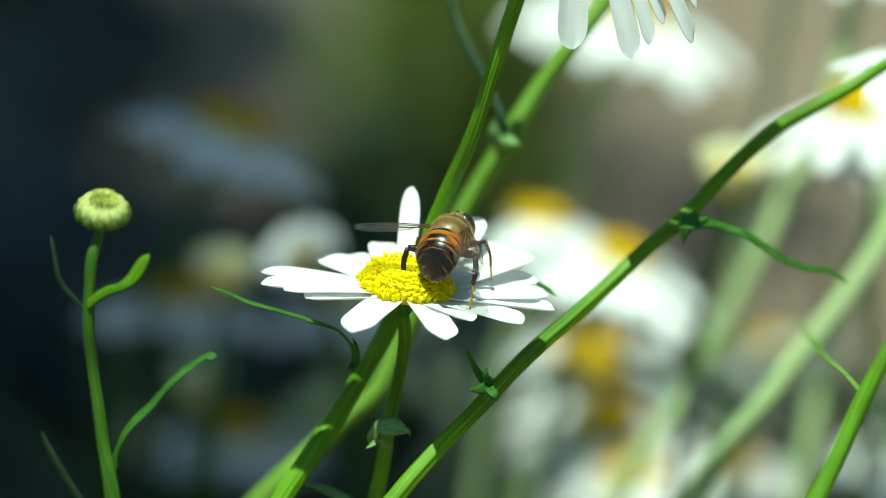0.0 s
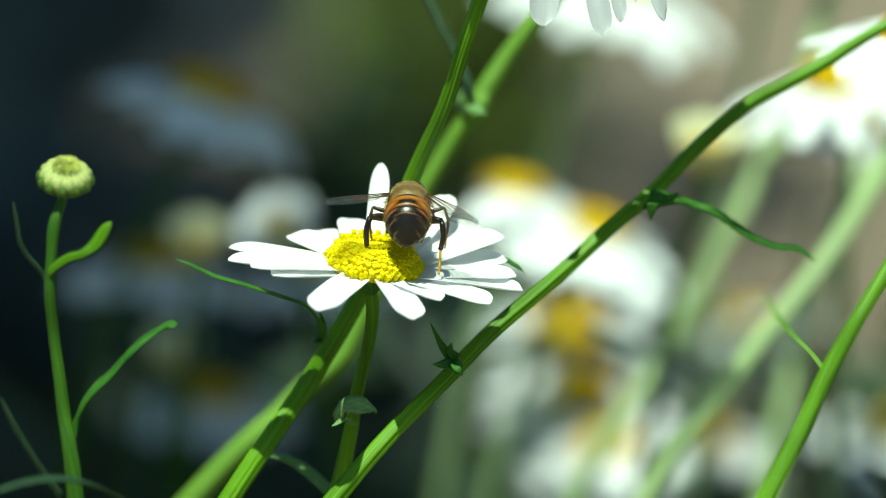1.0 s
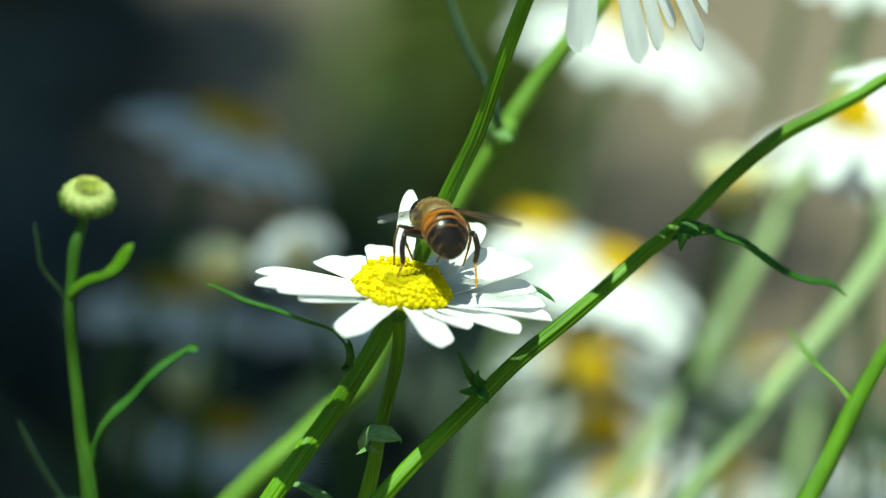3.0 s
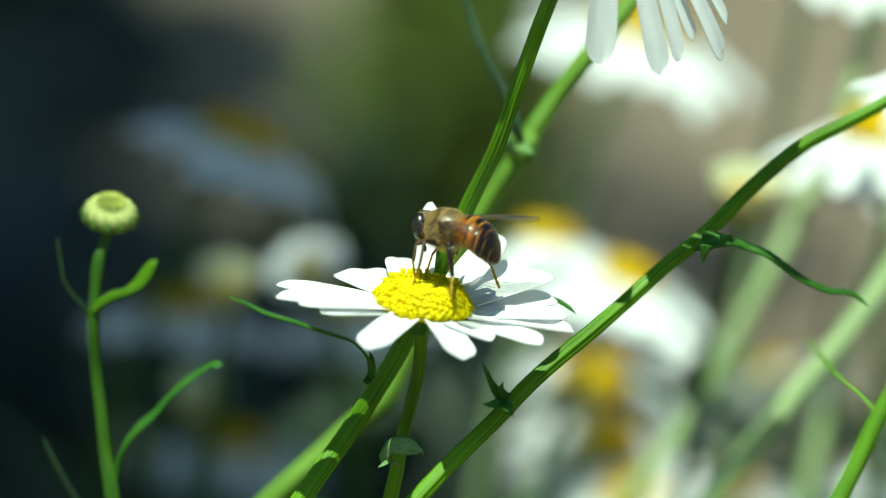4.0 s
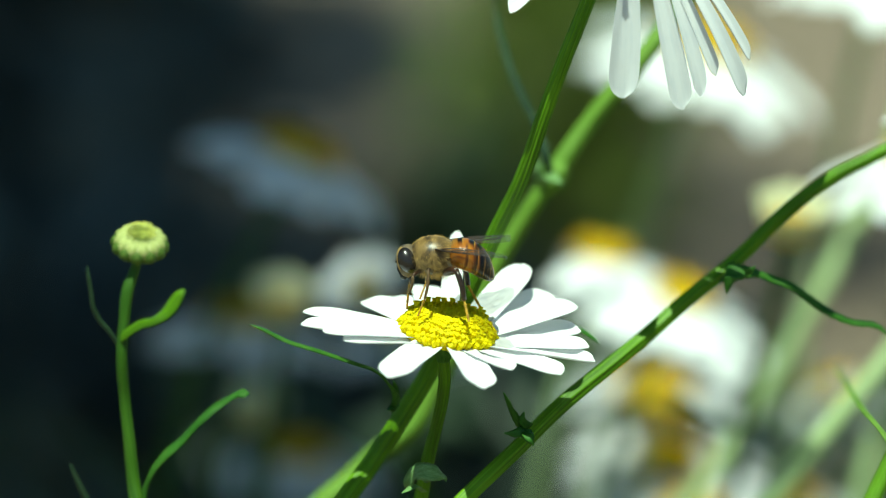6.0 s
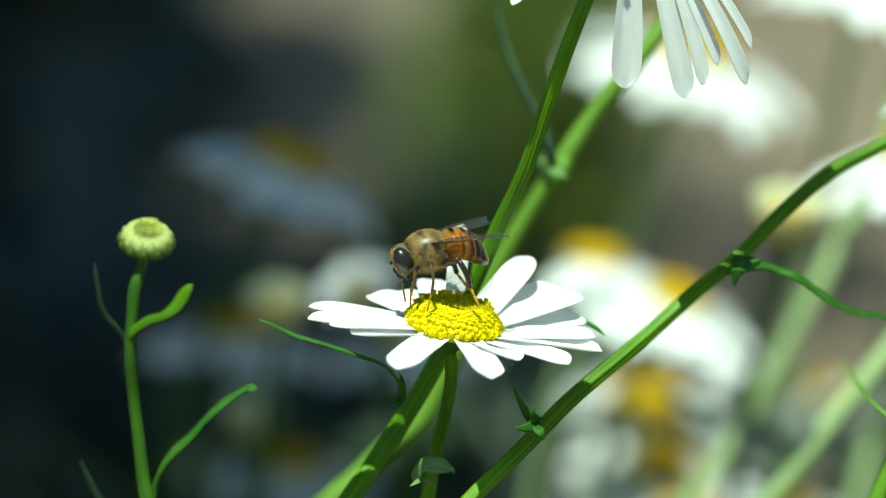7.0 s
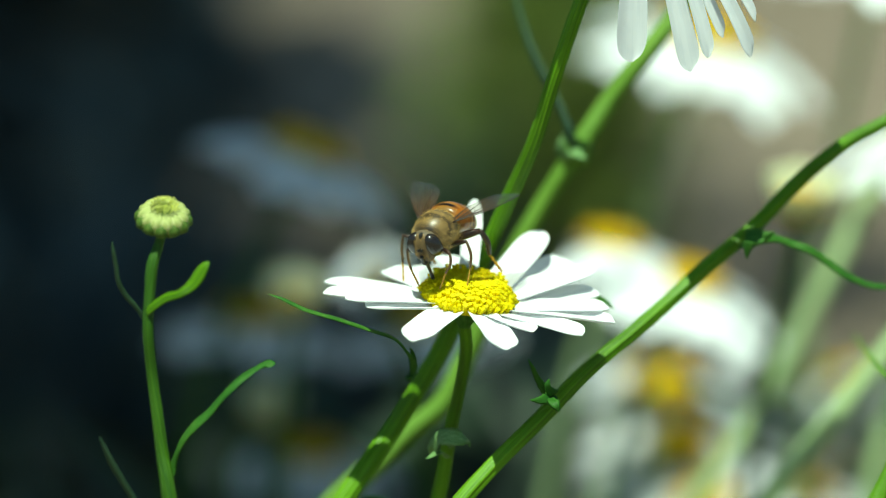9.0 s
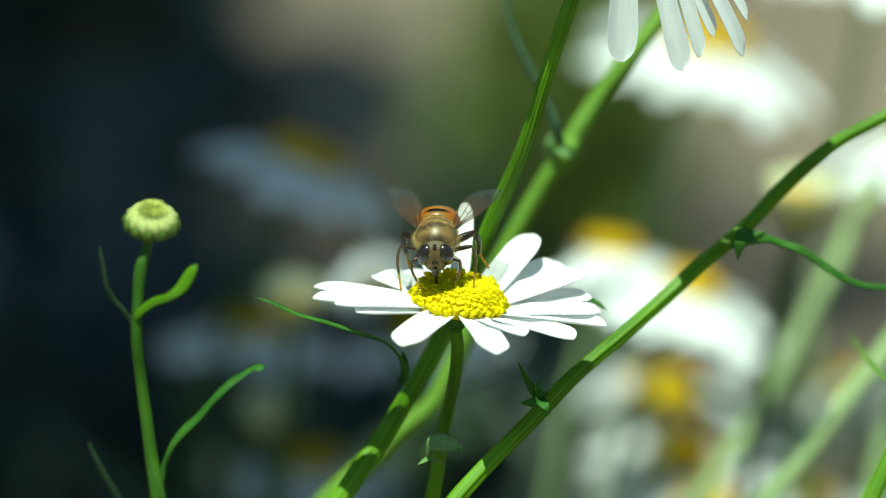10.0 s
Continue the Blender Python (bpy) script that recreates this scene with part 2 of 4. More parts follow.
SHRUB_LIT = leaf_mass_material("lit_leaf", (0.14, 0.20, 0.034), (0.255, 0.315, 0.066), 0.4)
TREE_LEAF = leaf_mass_material("tree_leaf", (0.02, 0.045, 0.015), (0.05, 0.10, 0.03), 0.08)
BED_LEAF_SHADED = leaf_mass_material("bed_leaf_shaded", (0.011, 0.023, 0.012), (0.036, 0.066, 0.027), 0.15)
BARK = plain_material("twig_bark", (0.06, 0.045, 0.03), 0.8, scale=120)
ABDOMEN = abdomen_material()
THORAX = thorax_material()
HAIR = plain_material("golden_hair", (0.52, 0.335, 0.095), 0.5, scale=1500, spread=0.35)
PALEHAIR = plain_material("pale_hair", (0.58, 0.41, 0.15), 0.55, scale=1500, spread=0.3)
FACE = plain_material("face_dust", (0.11, 0.080, 0.042), 0.7, scale=1500, spread=0.3)
BLACK = plain_material("black_chitin", (0.010, 0.008, 0.007), 0.28, scale=1200, spread=0.4)
EYE = plain_material("eye_dark", (0.015, 0.011, 0.009), 0.27, scale=6000, spread=0.4, relief=0.12, depth=0.00002, spec=0.6)
AMBER = plain_material("amber_chitin", (0.26, 0.095, 0.014), 0.3, scale=900)
TIBIA = plain_material("tibia_brown", (0.022, 0.012, 0.006), 0.35, scale=500, spread=0.7)
FEMUR = plain_material("brown_chitin", (0.03, 0.013, 0.006), 0.32, scale=700, spread=0.6)
LEGPALE = plain_material("leg_pale", (0.10, 0.058, 0.02), 0.45, scale=1500)
POLLEN = plain_material("pollen_yellow", (0.42, 0.24, 0.012), 0.7, scale=2500, spread=0.4)
WING = wing_material()
VEIN = plain_material("wing_vein", (0.022, 0.013, 0.008), 0.4, scale=1500)


# ---- builders ----
def to_mesh(name, verts, faces, mat, smooth=True, uv=None):
    """Mesh from places in millimetres."""
    me = bpy.data.meshes.new(name)
    me.from_pydata([tuple(c * MM for c in v) for v in verts], [], faces)
    me.materials.append(mat)
    if uv is not None:
        layer = me.uv_layers.new(name="UVMap")
        flat = np.array([uv[i] for f in faces for i in f], dtype=np.float32)
        layer.data.foreach_set("uv", flat.ravel())
    if smooth:
        me.polygons.foreach_set("use_smooth", [True] * len(me.polygons))
    me.validate()
    me.update()
    return me


def part(name, data, parent, m=None, label=""):
    ob = new(name, data)
    ob.parent = parent
    if m is not None:
        ob.matrix_basis = m
    return tagged(ob, label) if label else ob


def thing(name, at, label, category, group="", kind="", turn=None):
    ob = new(name)
    ob.empty_display_size = 0.005
    ob.matrix_basis = Matrix.Translation(Vector(at) * MM) @ (turn or Matrix())
    return tagged(ob, label, category, group, kind)


def smooth_line(points, steps=6):
    """A smooth line through points (chord-wise Catmull-Rom), which may carry more values than x, y, z."""
    p = [np.array(q, float) for q in points]
    gap = [max(1e-6, float(np.linalg.norm(p[i + 1][:3] - p[i][:3]))) for i in range(len(p) - 1)]
    slope = [(p[i + 1] - p[i]) / gap[i] for i in range(len(p) - 1)]
    tang = [slope[0]] + [(slope[i - 1] * gap[i] + slope[i] * gap[i - 1]) / (gap[i] + gap[i - 1]) for i in range(1, len(p) - 1)] + [slope[-1]]
    out = []
    for i in range(len(p) - 1):
        for k in range(steps):
            t = k / steps
            h = gap[i]
            out.append((2 * t ** 3 - 3 * t * t + 1) * p[i] + (t ** 3 - 2 * t * t + t) * h * tang[i] + (3 * t * t - 2 * t ** 3) * p[i + 1] + (t ** 3 - t * t) * h * tang[i + 1])
    out.append(p[-1])
    return out


def frames_along(line):
    pts = [Vector(q[:3]) for q in line]
    tang = [(pts[min(i + 1, len(pts) - 1)] - pts[max(i - 1, 0)]).normalized() for i in range(len(pts))]
    side = tang[0].orthogonal().normalized()
    rows = []
    for p, t in zip(pts, tang):
        side = (side - t * side.dot(t)).normalized()
        rows.append((p, t, side, t.cross(side)))
    return rows


def tube(name, points, mat, sides=10, ribs=0, depth=0.0, steps=6, origin=(0, 0, 0), jitter=0.0, seed=0):
    """A tapered round or ribbed stalk through (x, y, z, radius) points."""
    rnd = random.Random(seed)
    line = smooth_line(points, steps)
    verts, faces, uv = [], [], []
    run = 0.0
    rows = frames_along(line)
    o = Vector(origin)
    for i, ((p, t, a, b), q) in enumerate(zip(rows, line)):
        if i:
            run += (p - rows[i - 1][0]).length
        r = max(q[3], 0.01) * (1 + jitter * rnd.uniform(-1, 1))
        for k in range(sides):
            th = 2 * math.pi * k / sides
            rr = r * (1 + depth * math.cos(ribs * th))
            verts.append(p + (a * math.cos(th) + b * math.sin(th)) * rr - o)
            uv.append((k / sides * 2 * math.pi * q[3], run))
    n = len(rows)
    for i in range(n - 1):
        for k in range(sides):
            k2 = (k + 1) % sides
            faces.append((i * sides + k, i * sides + k2, (i + 1) * sides + k2, (i + 1) * sides + k))
    for i in (0, n - 1):
        c = len(verts)
        verts.append(rows[i][0] - o)
        uv.append((0, run * (i > 0)))
        for k in range(sides):
            k2 = (k + 1) % sides
            f = (i * sides + k2, i * sides + k, c)
            faces.append(f if i == 0 else f[::-1])
    return to_mesh(name, verts, faces, mat, uv=uv)


def blade(name, points, mat, face=(0, -0.3, 1), thick=0.35, teeth=0.0, fold=0.25, steps=7, origin=(0, 0, 0)):
    """A leaf blade through (x, y, z, half width) points, folded along its midrib, with a toothed edge if wanted."""
    line = smooth_line(points, steps)
    o, up0 = Vector(origin), Vector(face).normalized()
    verts, faces, uv = [], [], []
    rows = frames_along(line)
    run = 0.0
    for i, ((p, t, _, _), q) in enumerate(zip(rows, line)):
        if i:
            run += (p - rows[i - 1][0]).length
        side = t.cross(up0).normalized()
        up = side.cross(t).normalized()
        w = max(q[3], 0.05)
        tw = w * (1 + teeth * (abs(math.sin(i * 1.15)) - 0.5))
        th = thick * min(1, w / 0.6) * 0.5
        for u, h in ((-1, 0), (-0.5, 1), (0, 1.4), (0.5, 1), (1, 0), (0.5, -1), (0, -1.2), (-0.5, -1)):
            lift = fold * abs(u) * w
            verts.append(p + side * (u * tw) + up * (lift + h * th) - o)
            uv.append((u * w, run))
    n = 8
    for i in range(len(rows) - 1):
        for k in range(n):
            k2 = (k + 1) % n
            faces.append((i * n + k, i * n + k2, (i + 1) * n + k2, (i + 1) * n + k))
    faces.append(tuple(range(n))[::-1])
    faces.append(tuple((len(rows) - 1) * n + k for k in range(n)))
    return to_mesh(name, verts, faces, mat, uv=uv)


def petal_mesh(length, width, lift=0.0, curl=0.0, cup=0.12, twist=0.0, seed=0, base=0.42, thick=0.24, ns=16, nw=8, full=0.58, sharp=0.62, mat=None):
    """One ray petal along +x from the origin: narrow foot, broad blade with two soft furrows, a blunt notched tip."""
    rnd = random.Random(seed)
    bend = rnd.uniform(-0.04, 0.04)
    blunt = 1 - sharp * width / length
    notch = [rnd.uniform(0.0, 0.014) for _ in range(nw + 1)]
    top, bot = [], []
    ca, sa = math.cos(radians(lift)), math.sin(radians(lift))
    for i in range(ns + 1):
        s = 1 - (1 - i / ns) ** 1.7
        rise = base + (1 - base) * math.sin(min(1, s / full) * math.pi / 2) ** 0.8
        tip = 1.0 if s < blunt else math.sqrt(max(0.0, 1 - ((s - blunt) / (1.002 - blunt)) ** 2.3))
        w = width / 2 * rise * max(tip, 0.28)
        for j in range(nw + 1):
            u = 2 * j / nw - 1
            x = length * (s - (notch[j] + 0.012 * u * u) * s ** 10)
            y = u * w + bend * length * s * s
            ridge = 0.055 * width * math.cos(u * 2.5 * math.pi) * min(1, 3 * s) * (1 - s ** 4)
            z = length * curl * s * s + cup * w * u * u * 2 + ridge * 0.6 + twist * u * w * s
            th = thick * (1 - 0.75 * max(abs(u), s ** 3)) / 2 + 0.02
            for side, dz in ((top, th), (bot, -th)):
                side.append((x * ca - (z + dz) * sa, y, x * sa + (z + dz) * ca))
    row = nw + 1
    off = len(top)
    faces = []
    for i in range(ns):
        for j in range(nw):
            a, b, c, d = i * row + j, i * row + j + 1, (i + 1) * row + j + 1, (i + 1) * row + j
            faces += [(a, d, c, b), (off + a, off + b, off + c, off + d)]
    # the thin rim keeps corners of its own, so that the blade's shading stays even
    rim = [j for j in range(nw)] + [i * row + nw for i in range(ns)] + [ns * row + j for j in range(nw, 0, -1)] + [i * row for i in range(ns, 0, -1)]
    verts = top + bot
    v0, n = len(verts), len(rim)
    verts += [top[k] for k in rim] + [bot[k] for k in rim]
    faces += [(v0 + k, v0 + (k + 1) % n, v0 + n + (k + 1) % n, v0 + n + k) for k in range(n)]
    return to_mesh("petal", verts, faces, mat or PETAL)


def floret_disc(radius, height, count, seed, sides=7, old=0.0, mat=None):
    """A domed head packed with small tubular florets in spirals, the outer ones open, the middle ones still in bud."""
    rnd = random.Random(seed)
    verts, faces = [], []
    for i in range(count):
        f = math.sqrt((i + 0.5) / count)
        a = i * 2.399963
        r = radius * f * (1 + rnd.uniform(-0.015, 0.015))
        dome = height * (1 - f ** 4.6) - height * 0.26 * math.exp(-(f / 0.34) ** 2) 
        out = Vector((math.cos(a), math.sin(a), 0))
        axis = (out * (0.08 + 0.75 * f ** 3) + Vector((0, 0, 1))).normalized()
        p = out * r + Vector((0, 0, dome))
        open_ = f > 0.55 and rnd.random() < 0.75
        tall = (1.2 if open_ else 0.85) * rnd.uniform(0.82, 1.18) * radius / 6.4
        if old and 0.7 < f < 0.95 and math.sin(a) > 0.25 and rnd.random() < old:
            tall *= 1.6
            axis = (out * 0.12 + Vector((rnd.uniform(-0.1, 0.1), 0, 1))).normalized()
        w = (0.36 + 0.06 * f) * rnd.uniform(0.88, 1.12) * radius / 6.4 * min(1.0, math.sqrt(620 / max(count, 1)) if count > 300 else 1.0)
        s1 = axis.orthogonal().normalized()
        s2 = axis.cross(s1)
        foot = -0.9 + 0.65 * f ** 6
        if open_:
            rings = [(foot, 1.0), (0.2, 0.95), (0.6, 0.80), (0.85, 0.82), (1.0, 0.95), (0.9, 0.45)]
        else:
            rings = [(foot, 1.0), (0.2, 1.0), (0.55, 0.92), (0.85, 0.70), (1.0, 0.35)]
        b0 = len(verts)
        for h, rr in rings:
            for k in range(sides):
                th = 2 * math.pi * k / sides
                lobe = 1 + (0.22 if open_ and h > 0.9 else 0.0) * math.cos(th * 5)
                verts.append(p + axis * (h * tall) + (s1 * math.cos(th) + s2 * math.sin(th)) * (w * rr * lobe))
        for g in range(len(rings) - 1):
            for k in range(sides):
                k2 = (k + 1) % sides
                faces.append((b0 + g * sides + k, b0 + g * sides + k2, b0 + (g + 1) * sides + k2, b0 + (g + 1) * sides + k))
        c = len(verts)
        verts.append(p + axis * (tall * (0.86 if open_ else 1.06)))
        g = len(rings) - 1
        for k in range(sides):
            faces.append((b0 + g * sides + k, b0 + g * sides + (k + 1) % sides, c))
    return to_mesh("florets", verts, faces, mat or FLORET)


def lathe(name, profile, mat, sides=24, wave=0.0, waves=0):
    """A round body from (radius, height) pairs, with scalloped sides if wanted."""
    verts, faces, uv = [], [], []
    for r, z in profile:
        for k in range(sides):
            th = 2 * math.pi * k / sides
            rr = r * (1 + wave * math.cos(waves * th))
            verts.append((rr * math.cos(th), rr * math.sin(th), z))
            uv.append((k * 0.5, z))
    for i in range(len(profile) - 1):
        for k in range(sides):
            k2 = (k + 1) % sides
            faces.append((i * sides + k, i * sides + k2, (i + 1) * sides + k2, (i + 1) * sides + k))
    faces.append(tuple(range(sides))[::-1])
    faces.append(tuple((len(profile) - 1) * sides + k for k in range(sides)))
    return to_mesh(name, verts, faces, mat, uv=uv)


def ellipsoid(name, radii, mat, rings=14, sides=22, pull=None):
    verts, faces = [], []
    for i in range(rings + 1):
        ph = math.pi * i / rings
        for k in range(sides):
            th = 2 * math.pi * k / sides
            v = [radii[0] * math.cos(ph), radii[1] * math.sin(ph) * math.cos(th), radii[2] * math.sin(ph) * math.sin(th)]
            verts.append(pull(v) if pull else v)
    for i in range(rings):
        for k in range(sides):
            k2 = (k + 1) % sides
            faces.append((i * sides + k, (i + 1) * sides + k, (i + 1) * sides + k2, i * sides + k2))
    return to_mesh(name, verts, faces, mat)


# ---- daisies ----
CALYX = [(0.8, -3.4), (0.95, -3.0), (1.3, -2.5), (1.9, -2.0), (2.5, -1.6), (2.7, -1.2), (2.4, -0.9)]


def daisy_head(parent, m, petals, disc_r=6.4, disc_h=2.6, count=280, seed=0, fine=True, old=0.0, share=None, foot=0.42, cup=0.12, full=0.58):
    """Disc, calyx and every ray petal of one flower; petals are (azimuth, length, width, lift, curl, roll, sharpness)."""
    k = disc_r / 6.4
    disc = part("disc", lathe("disc", [(0.5, -1.2), (4.0 * k, -0.9), (5.3 * k, -0.1), (5.0 * k, 0.5 + disc_h * 0.35), (3 * k, 0.3 + disc_h * 0.8), (0.4, disc_h * 0.78)],
                              GREENFLORET), parent, m, "domed yellow centre packed with florets")
    tagged(part("floret_mass", floret_disc(disc_r, disc_h, count, seed, 10 if fine else 5, old, FLORET if fine else RIPEFLORET), disc, label="tiny tubular yellow florets"), kind="stuff")
    part("calyx", lathe("calyx", [(r * k, z) for r, z in CALYX], LEAF, 26, 0.04, 13), parent, m)
    for i, (az, length, width, lift, curl, *roll) in enumerate(petals):
        if share:
            data = share[i % len(share)]
        else:
            data = petal_mesh(length - 4.6 * k, width, lift, curl, seed=seed * 50 + i, twist=0.06 * math.sin(i * 2.1), ns=16 if fine else 9, nw=8 if fine else 4, base=foot, cup=cup, full=full, sharp=roll[1] if len(roll) > 1 else 0.62)
        rot = pose(0, 0, 0, 0, 0, az) @ pose(0, 0, 0, roll[0] if roll else 0, 0, 0)
        z = (-0.45 + 0.22 * ((i * 7) % 3)) * MM
        part("petal", data, parent, m @ Matrix.Translation((0, 0, z)) @ rot @ Matrix.Translation((4.6 * k * MM, 0, 0)))


def stem_part(parent, points, mat=STEM, ribs=11, depth=0.045, sides=66, name="stem"):
    o = parent.matrix_basis.translation / MM
    return part(name, tube(name, points, mat, sides, ribs, depth, 7, o), parent)


def leaf_part(parent, points, face=(0, -0.3, 1), teeth=0.0, name="leaf", mat=None, fold=0.25, holder=None, thick=0.35):
    o = parent.matrix_basis.translation / MM
    return part(name, blade(name, points, mat or LEAF, face, thick, teeth, fold, 7, o), holder or parent)


def w(p, r):
    return (*p, r)


def root(p, dx=0, dy=0, r=1.2):
    """The point where a stalk that passes p meets the soil."""
    return (p[0] + dx, p[1] + dy, GROUND - 4, r)


# ground
def build_ground():
    n = 60
    size = 400000.0
    grid = [math.copysign(abs(2 * i / n - 1) ** 4.0, 2 * i / n - 1) * size for i in range(n + 1)]
    verts = [(x, y + 800, GROUND + 14 * noise.noise((x / 260, y / 260, 0)) * (abs(x) < 8000 and abs(y) < 8000)) for y in grid for x in grid]
    faces = [(j * (n + 1) + i, j * (n + 1) + i + 1, (j + 1) * (n + 1) + i + 1, (j + 1) * (n + 1) + i) for j in range(n) for i in range(n)]
    tagged(new("ground", to_mesh("ground", verts, faces, SOIL)), "grey-brown garden soil with bark crumbs in sunshine", "ground", kind="structure")


build_ground()


def leaf_cloud(name, count, spread, mat, leaf=(28, 11), seed=0):
    """Many small pointed leaves, each folded along its midrib; spread(rnd) gives a place and an outward way."""
    rnd = random.Random(seed)
    verts, faces = [], []
    for _ in range(count):
        p, out = spread(rnd)
        d = (out * 0.6 + Vector((rnd.gauss(0, 0.5), rnd.gauss(0, 0.5), rnd.gauss(0, 0.5)))).normalized()
        s = d.cross(Vector((rnd.uniform(-1, 1), rnd.uniform(-1, 1), 1))).normalized()
        u = s.cross(d)
        L, W = leaf[0] * rnd.uniform(0.6, 1.25), leaf[1] * rnd.uniform(0.7, 1.2)
        b = len(verts)
        verts += [p, p + d * L * 0.45 + s * W / 2 + u * W * 0.22, p + d * L * 0.45 - s * W / 2 + u * W * 0.22, p + d * L * 0.5, p + d * L - u * L * 0.12]
        faces += [(b, b + 1, b + 3), (b, b + 3, b + 2), (b + 1, b + 4, b + 3), (b + 3, b + 4, b + 2)]
    return to_mesh(name, verts, faces, mat, smooth=False)


def shrub(name, centre, radii, count, mat, label, leaf, seed, stems=7, core=0.25, thin=0.0):
    c, r = Vector(centre), Vector(radii)
    ob = thing(name, (c.x, c.y, GROUND), label, "shrub")
    off = c - Vector((c.x, c.y, GROUND))
    rnd0 = random.Random(seed)

    def spread(rnd):
        while True:
            v = Vector((rnd.uniform(-1, 1), rnd.uniform(-1, 1), rnd.uniform(-1, 1)))
            k = v.length
            if rnd.random() > thin * k and core < k < 1 + 0.22 * noise.noise(v * 2.3 + Vector((seed, 0, 0))):
                return Vector((v.x * r.x, v.y * r.y, v.z * r.z)) + off, v.normalized()
    tagged(part("foliage", leaf_cloud("foliage", count, spread, mat, leaf, seed), ob), kind="stuff")
    for i in range(stems):
        a = 6.283 * i / stems + rnd0.uniform(-0.3, 0.3)
        e = off + Vector((math.cos(a) * r.x * 0.7, math.sin(a) * r.y * 0.7, r.z * rnd0.uniform(0.0, 0.6)))
        pts = [(math.cos(a) * 12, math.sin(a) * 12, -6, 6), (*(e * 0.35 + Vector((rnd0.uniform(-15, 15), 0, 25))), 4.5), (*(e * 0.7), 3), (*e, 1)]
        part("branch", tube("branch", pts, BARK, 7, steps=4), ob)
    return ob


shrub("shrub", (-545, 1250, -40), (445, 330, 620), 15000, SHRUB_SHADED, "dark leafy shrub in shade behind the daisies", (62, 32), 3, 8, 0.3)

shrub("shrub", (-760, 2150, 60), (620, 380, 800), 7000, SHRUB_SHADED, "dark leafy shrub in shade at the bed's far side", (90, 48), 4, 8, 0.2)

shrub("shrub", (-135, 740, -345), (140, 110, 195), 5200, SHRUB_SHADED, "dark low leafy plant in shade behind the daisies", (46, 20), 6, 6, 0.2)
shrub("shrub", (22, 760, -350), (92, 62, 165), 3000, SHRUB_SHADED, "dark low leafy plant in shade behind the daisies", (40, 18), 7, 5, 0.2)


def shade_tree():
    """Unseen tree, added so its leaves keep the far part of the bed in shade."""
    clumps = [((-335, -385, 1090), (100, 92, 80)), ((-278, -62, 1100), (140, 112, 150)), ((-360, 190, 1120), (225, 230, 180)), ((-470, 560, 1150), (300, 350, 220)), ((-580, 1050, 1200), (360, 420, 260)), ((-700, 1700, 1250), (450, 480, 280)),
              ((-780, 250, 1250), (420, 520, 300)), ((-1000, 1000, 1300), (480, 620, 320)),
              ((-378, 2590, 1220), (162, 530, 150)), ((-112, 275, 1150), (85, 100, 80)), ((-40, 1900, 1220), (190, 240, 120)), ((-100, 2350, 1220), (120, 400, 100))]
    base = Vector((-1350, 700, GROUND))
    ob = thing("tree", base, "unseen leafy tree added to shade the flower bed", "tree")

    dense = (0.26, 1.5, 1.1, 0.85, 0.75, 0.75, 0.35, 0.35, 1.0, 1.0, 0.35, 0.22)
    leaves = []
    for n, ((c, r), q) in enumerate(zip(clumps, dense)):
        rnd = random.Random(700 + n)
        while len(leaves) < sum(round(k[1][0] * k[1][1] * f * 0.0134) for k, f in zip(clumps[:n + 1], dense)):
            v = Vector((rnd.uniform(-1, 1), rnd.uniform(-1, 1), rnd.uniform(-1, 1)))
            if v.length < 1 + 0.2 * noise.noise(v * 2.5 + Vector(c) * 0.01):
                leaves.append((Vector((c[0] + v.x * r[0], c[1] + v.y * r[1], c[2] + v.z * r[2])) - base, v.normalized()))
    supply = iter(leaves)
    tagged(part("crown", leaf_cloud("crown", len(leaves), lambda rnd: next(supply), TREE_LEAF, (78, 44), 71), ob), kind="stuff")
    # two unseen twig tips with small leaves, added to shade single daisies behind
    tip = Vector((-112, -128, 1090)) - base
    side_tip = Vector((-122, -188, 1090)) - base
    tagged(part("shade_leaves", leaf_cloud("shade_leaves", 26, lambda rnd: (side_tip + Vector((rnd.gauss(0, 14), rnd.gauss(0, 9), rnd.gauss(0, 9))), Vector((0, 0, 1))), TREE_LEAF, (22, 12), 74), ob), kind="stuff")
    part("twig", tube("twig", [(*(Vector((-278, -62, 1100)) - base), 3), (*(Vector((-200, -140, 1105)) - base), 2), (*side_tip, 1)], BARK, 6, steps=4), ob)
    tagged(part("shade_leaves", leaf_cloud("shade_leaves", 110, lambda rnd: (tip + Vector((rnd.gauss(0, 9), rnd.gauss(0, 9), rnd.gauss(0, 9))), Vector((0, 0, 1))), TREE_LEAF, (26, 15), 73), ob), kind="stuff")
    part("twig", tube("twig", [(*(Vector((-278, -62, 1100)) - base), 3), (*(Vector((-190, -90, 1105)) - base), 2), (*tip, 1)], BARK, 6, steps=4), ob)
    part("trunk", tube("trunk", [(0, 0, -20, 70), (12, -6, 500, 58), (-8, 4, 1100, 48), (30, -10, 1750, 34)], BARK, 14, steps=6, jitter=0.05), ob)
    for c, r in clumps:
        e = Vector(c) - base
        part("limb", tube("limb", [(0, 0, 900 + 0.1 * c[1], 26), (*(e * 0.45 + Vector((0, 0, 720))), 18), (*e, 6)], BARK, 8, steps=6, jitter=0.06), ob)


shade_tree()
shrub("shrub", (-13.9, 1300.0, -375.2), (30, 45, 145), 1500, BED_LEAF_SHADED, "dark green leaf mass painting the shaded foot of the bright plant", (32, 13), 8, 5, 0.0)
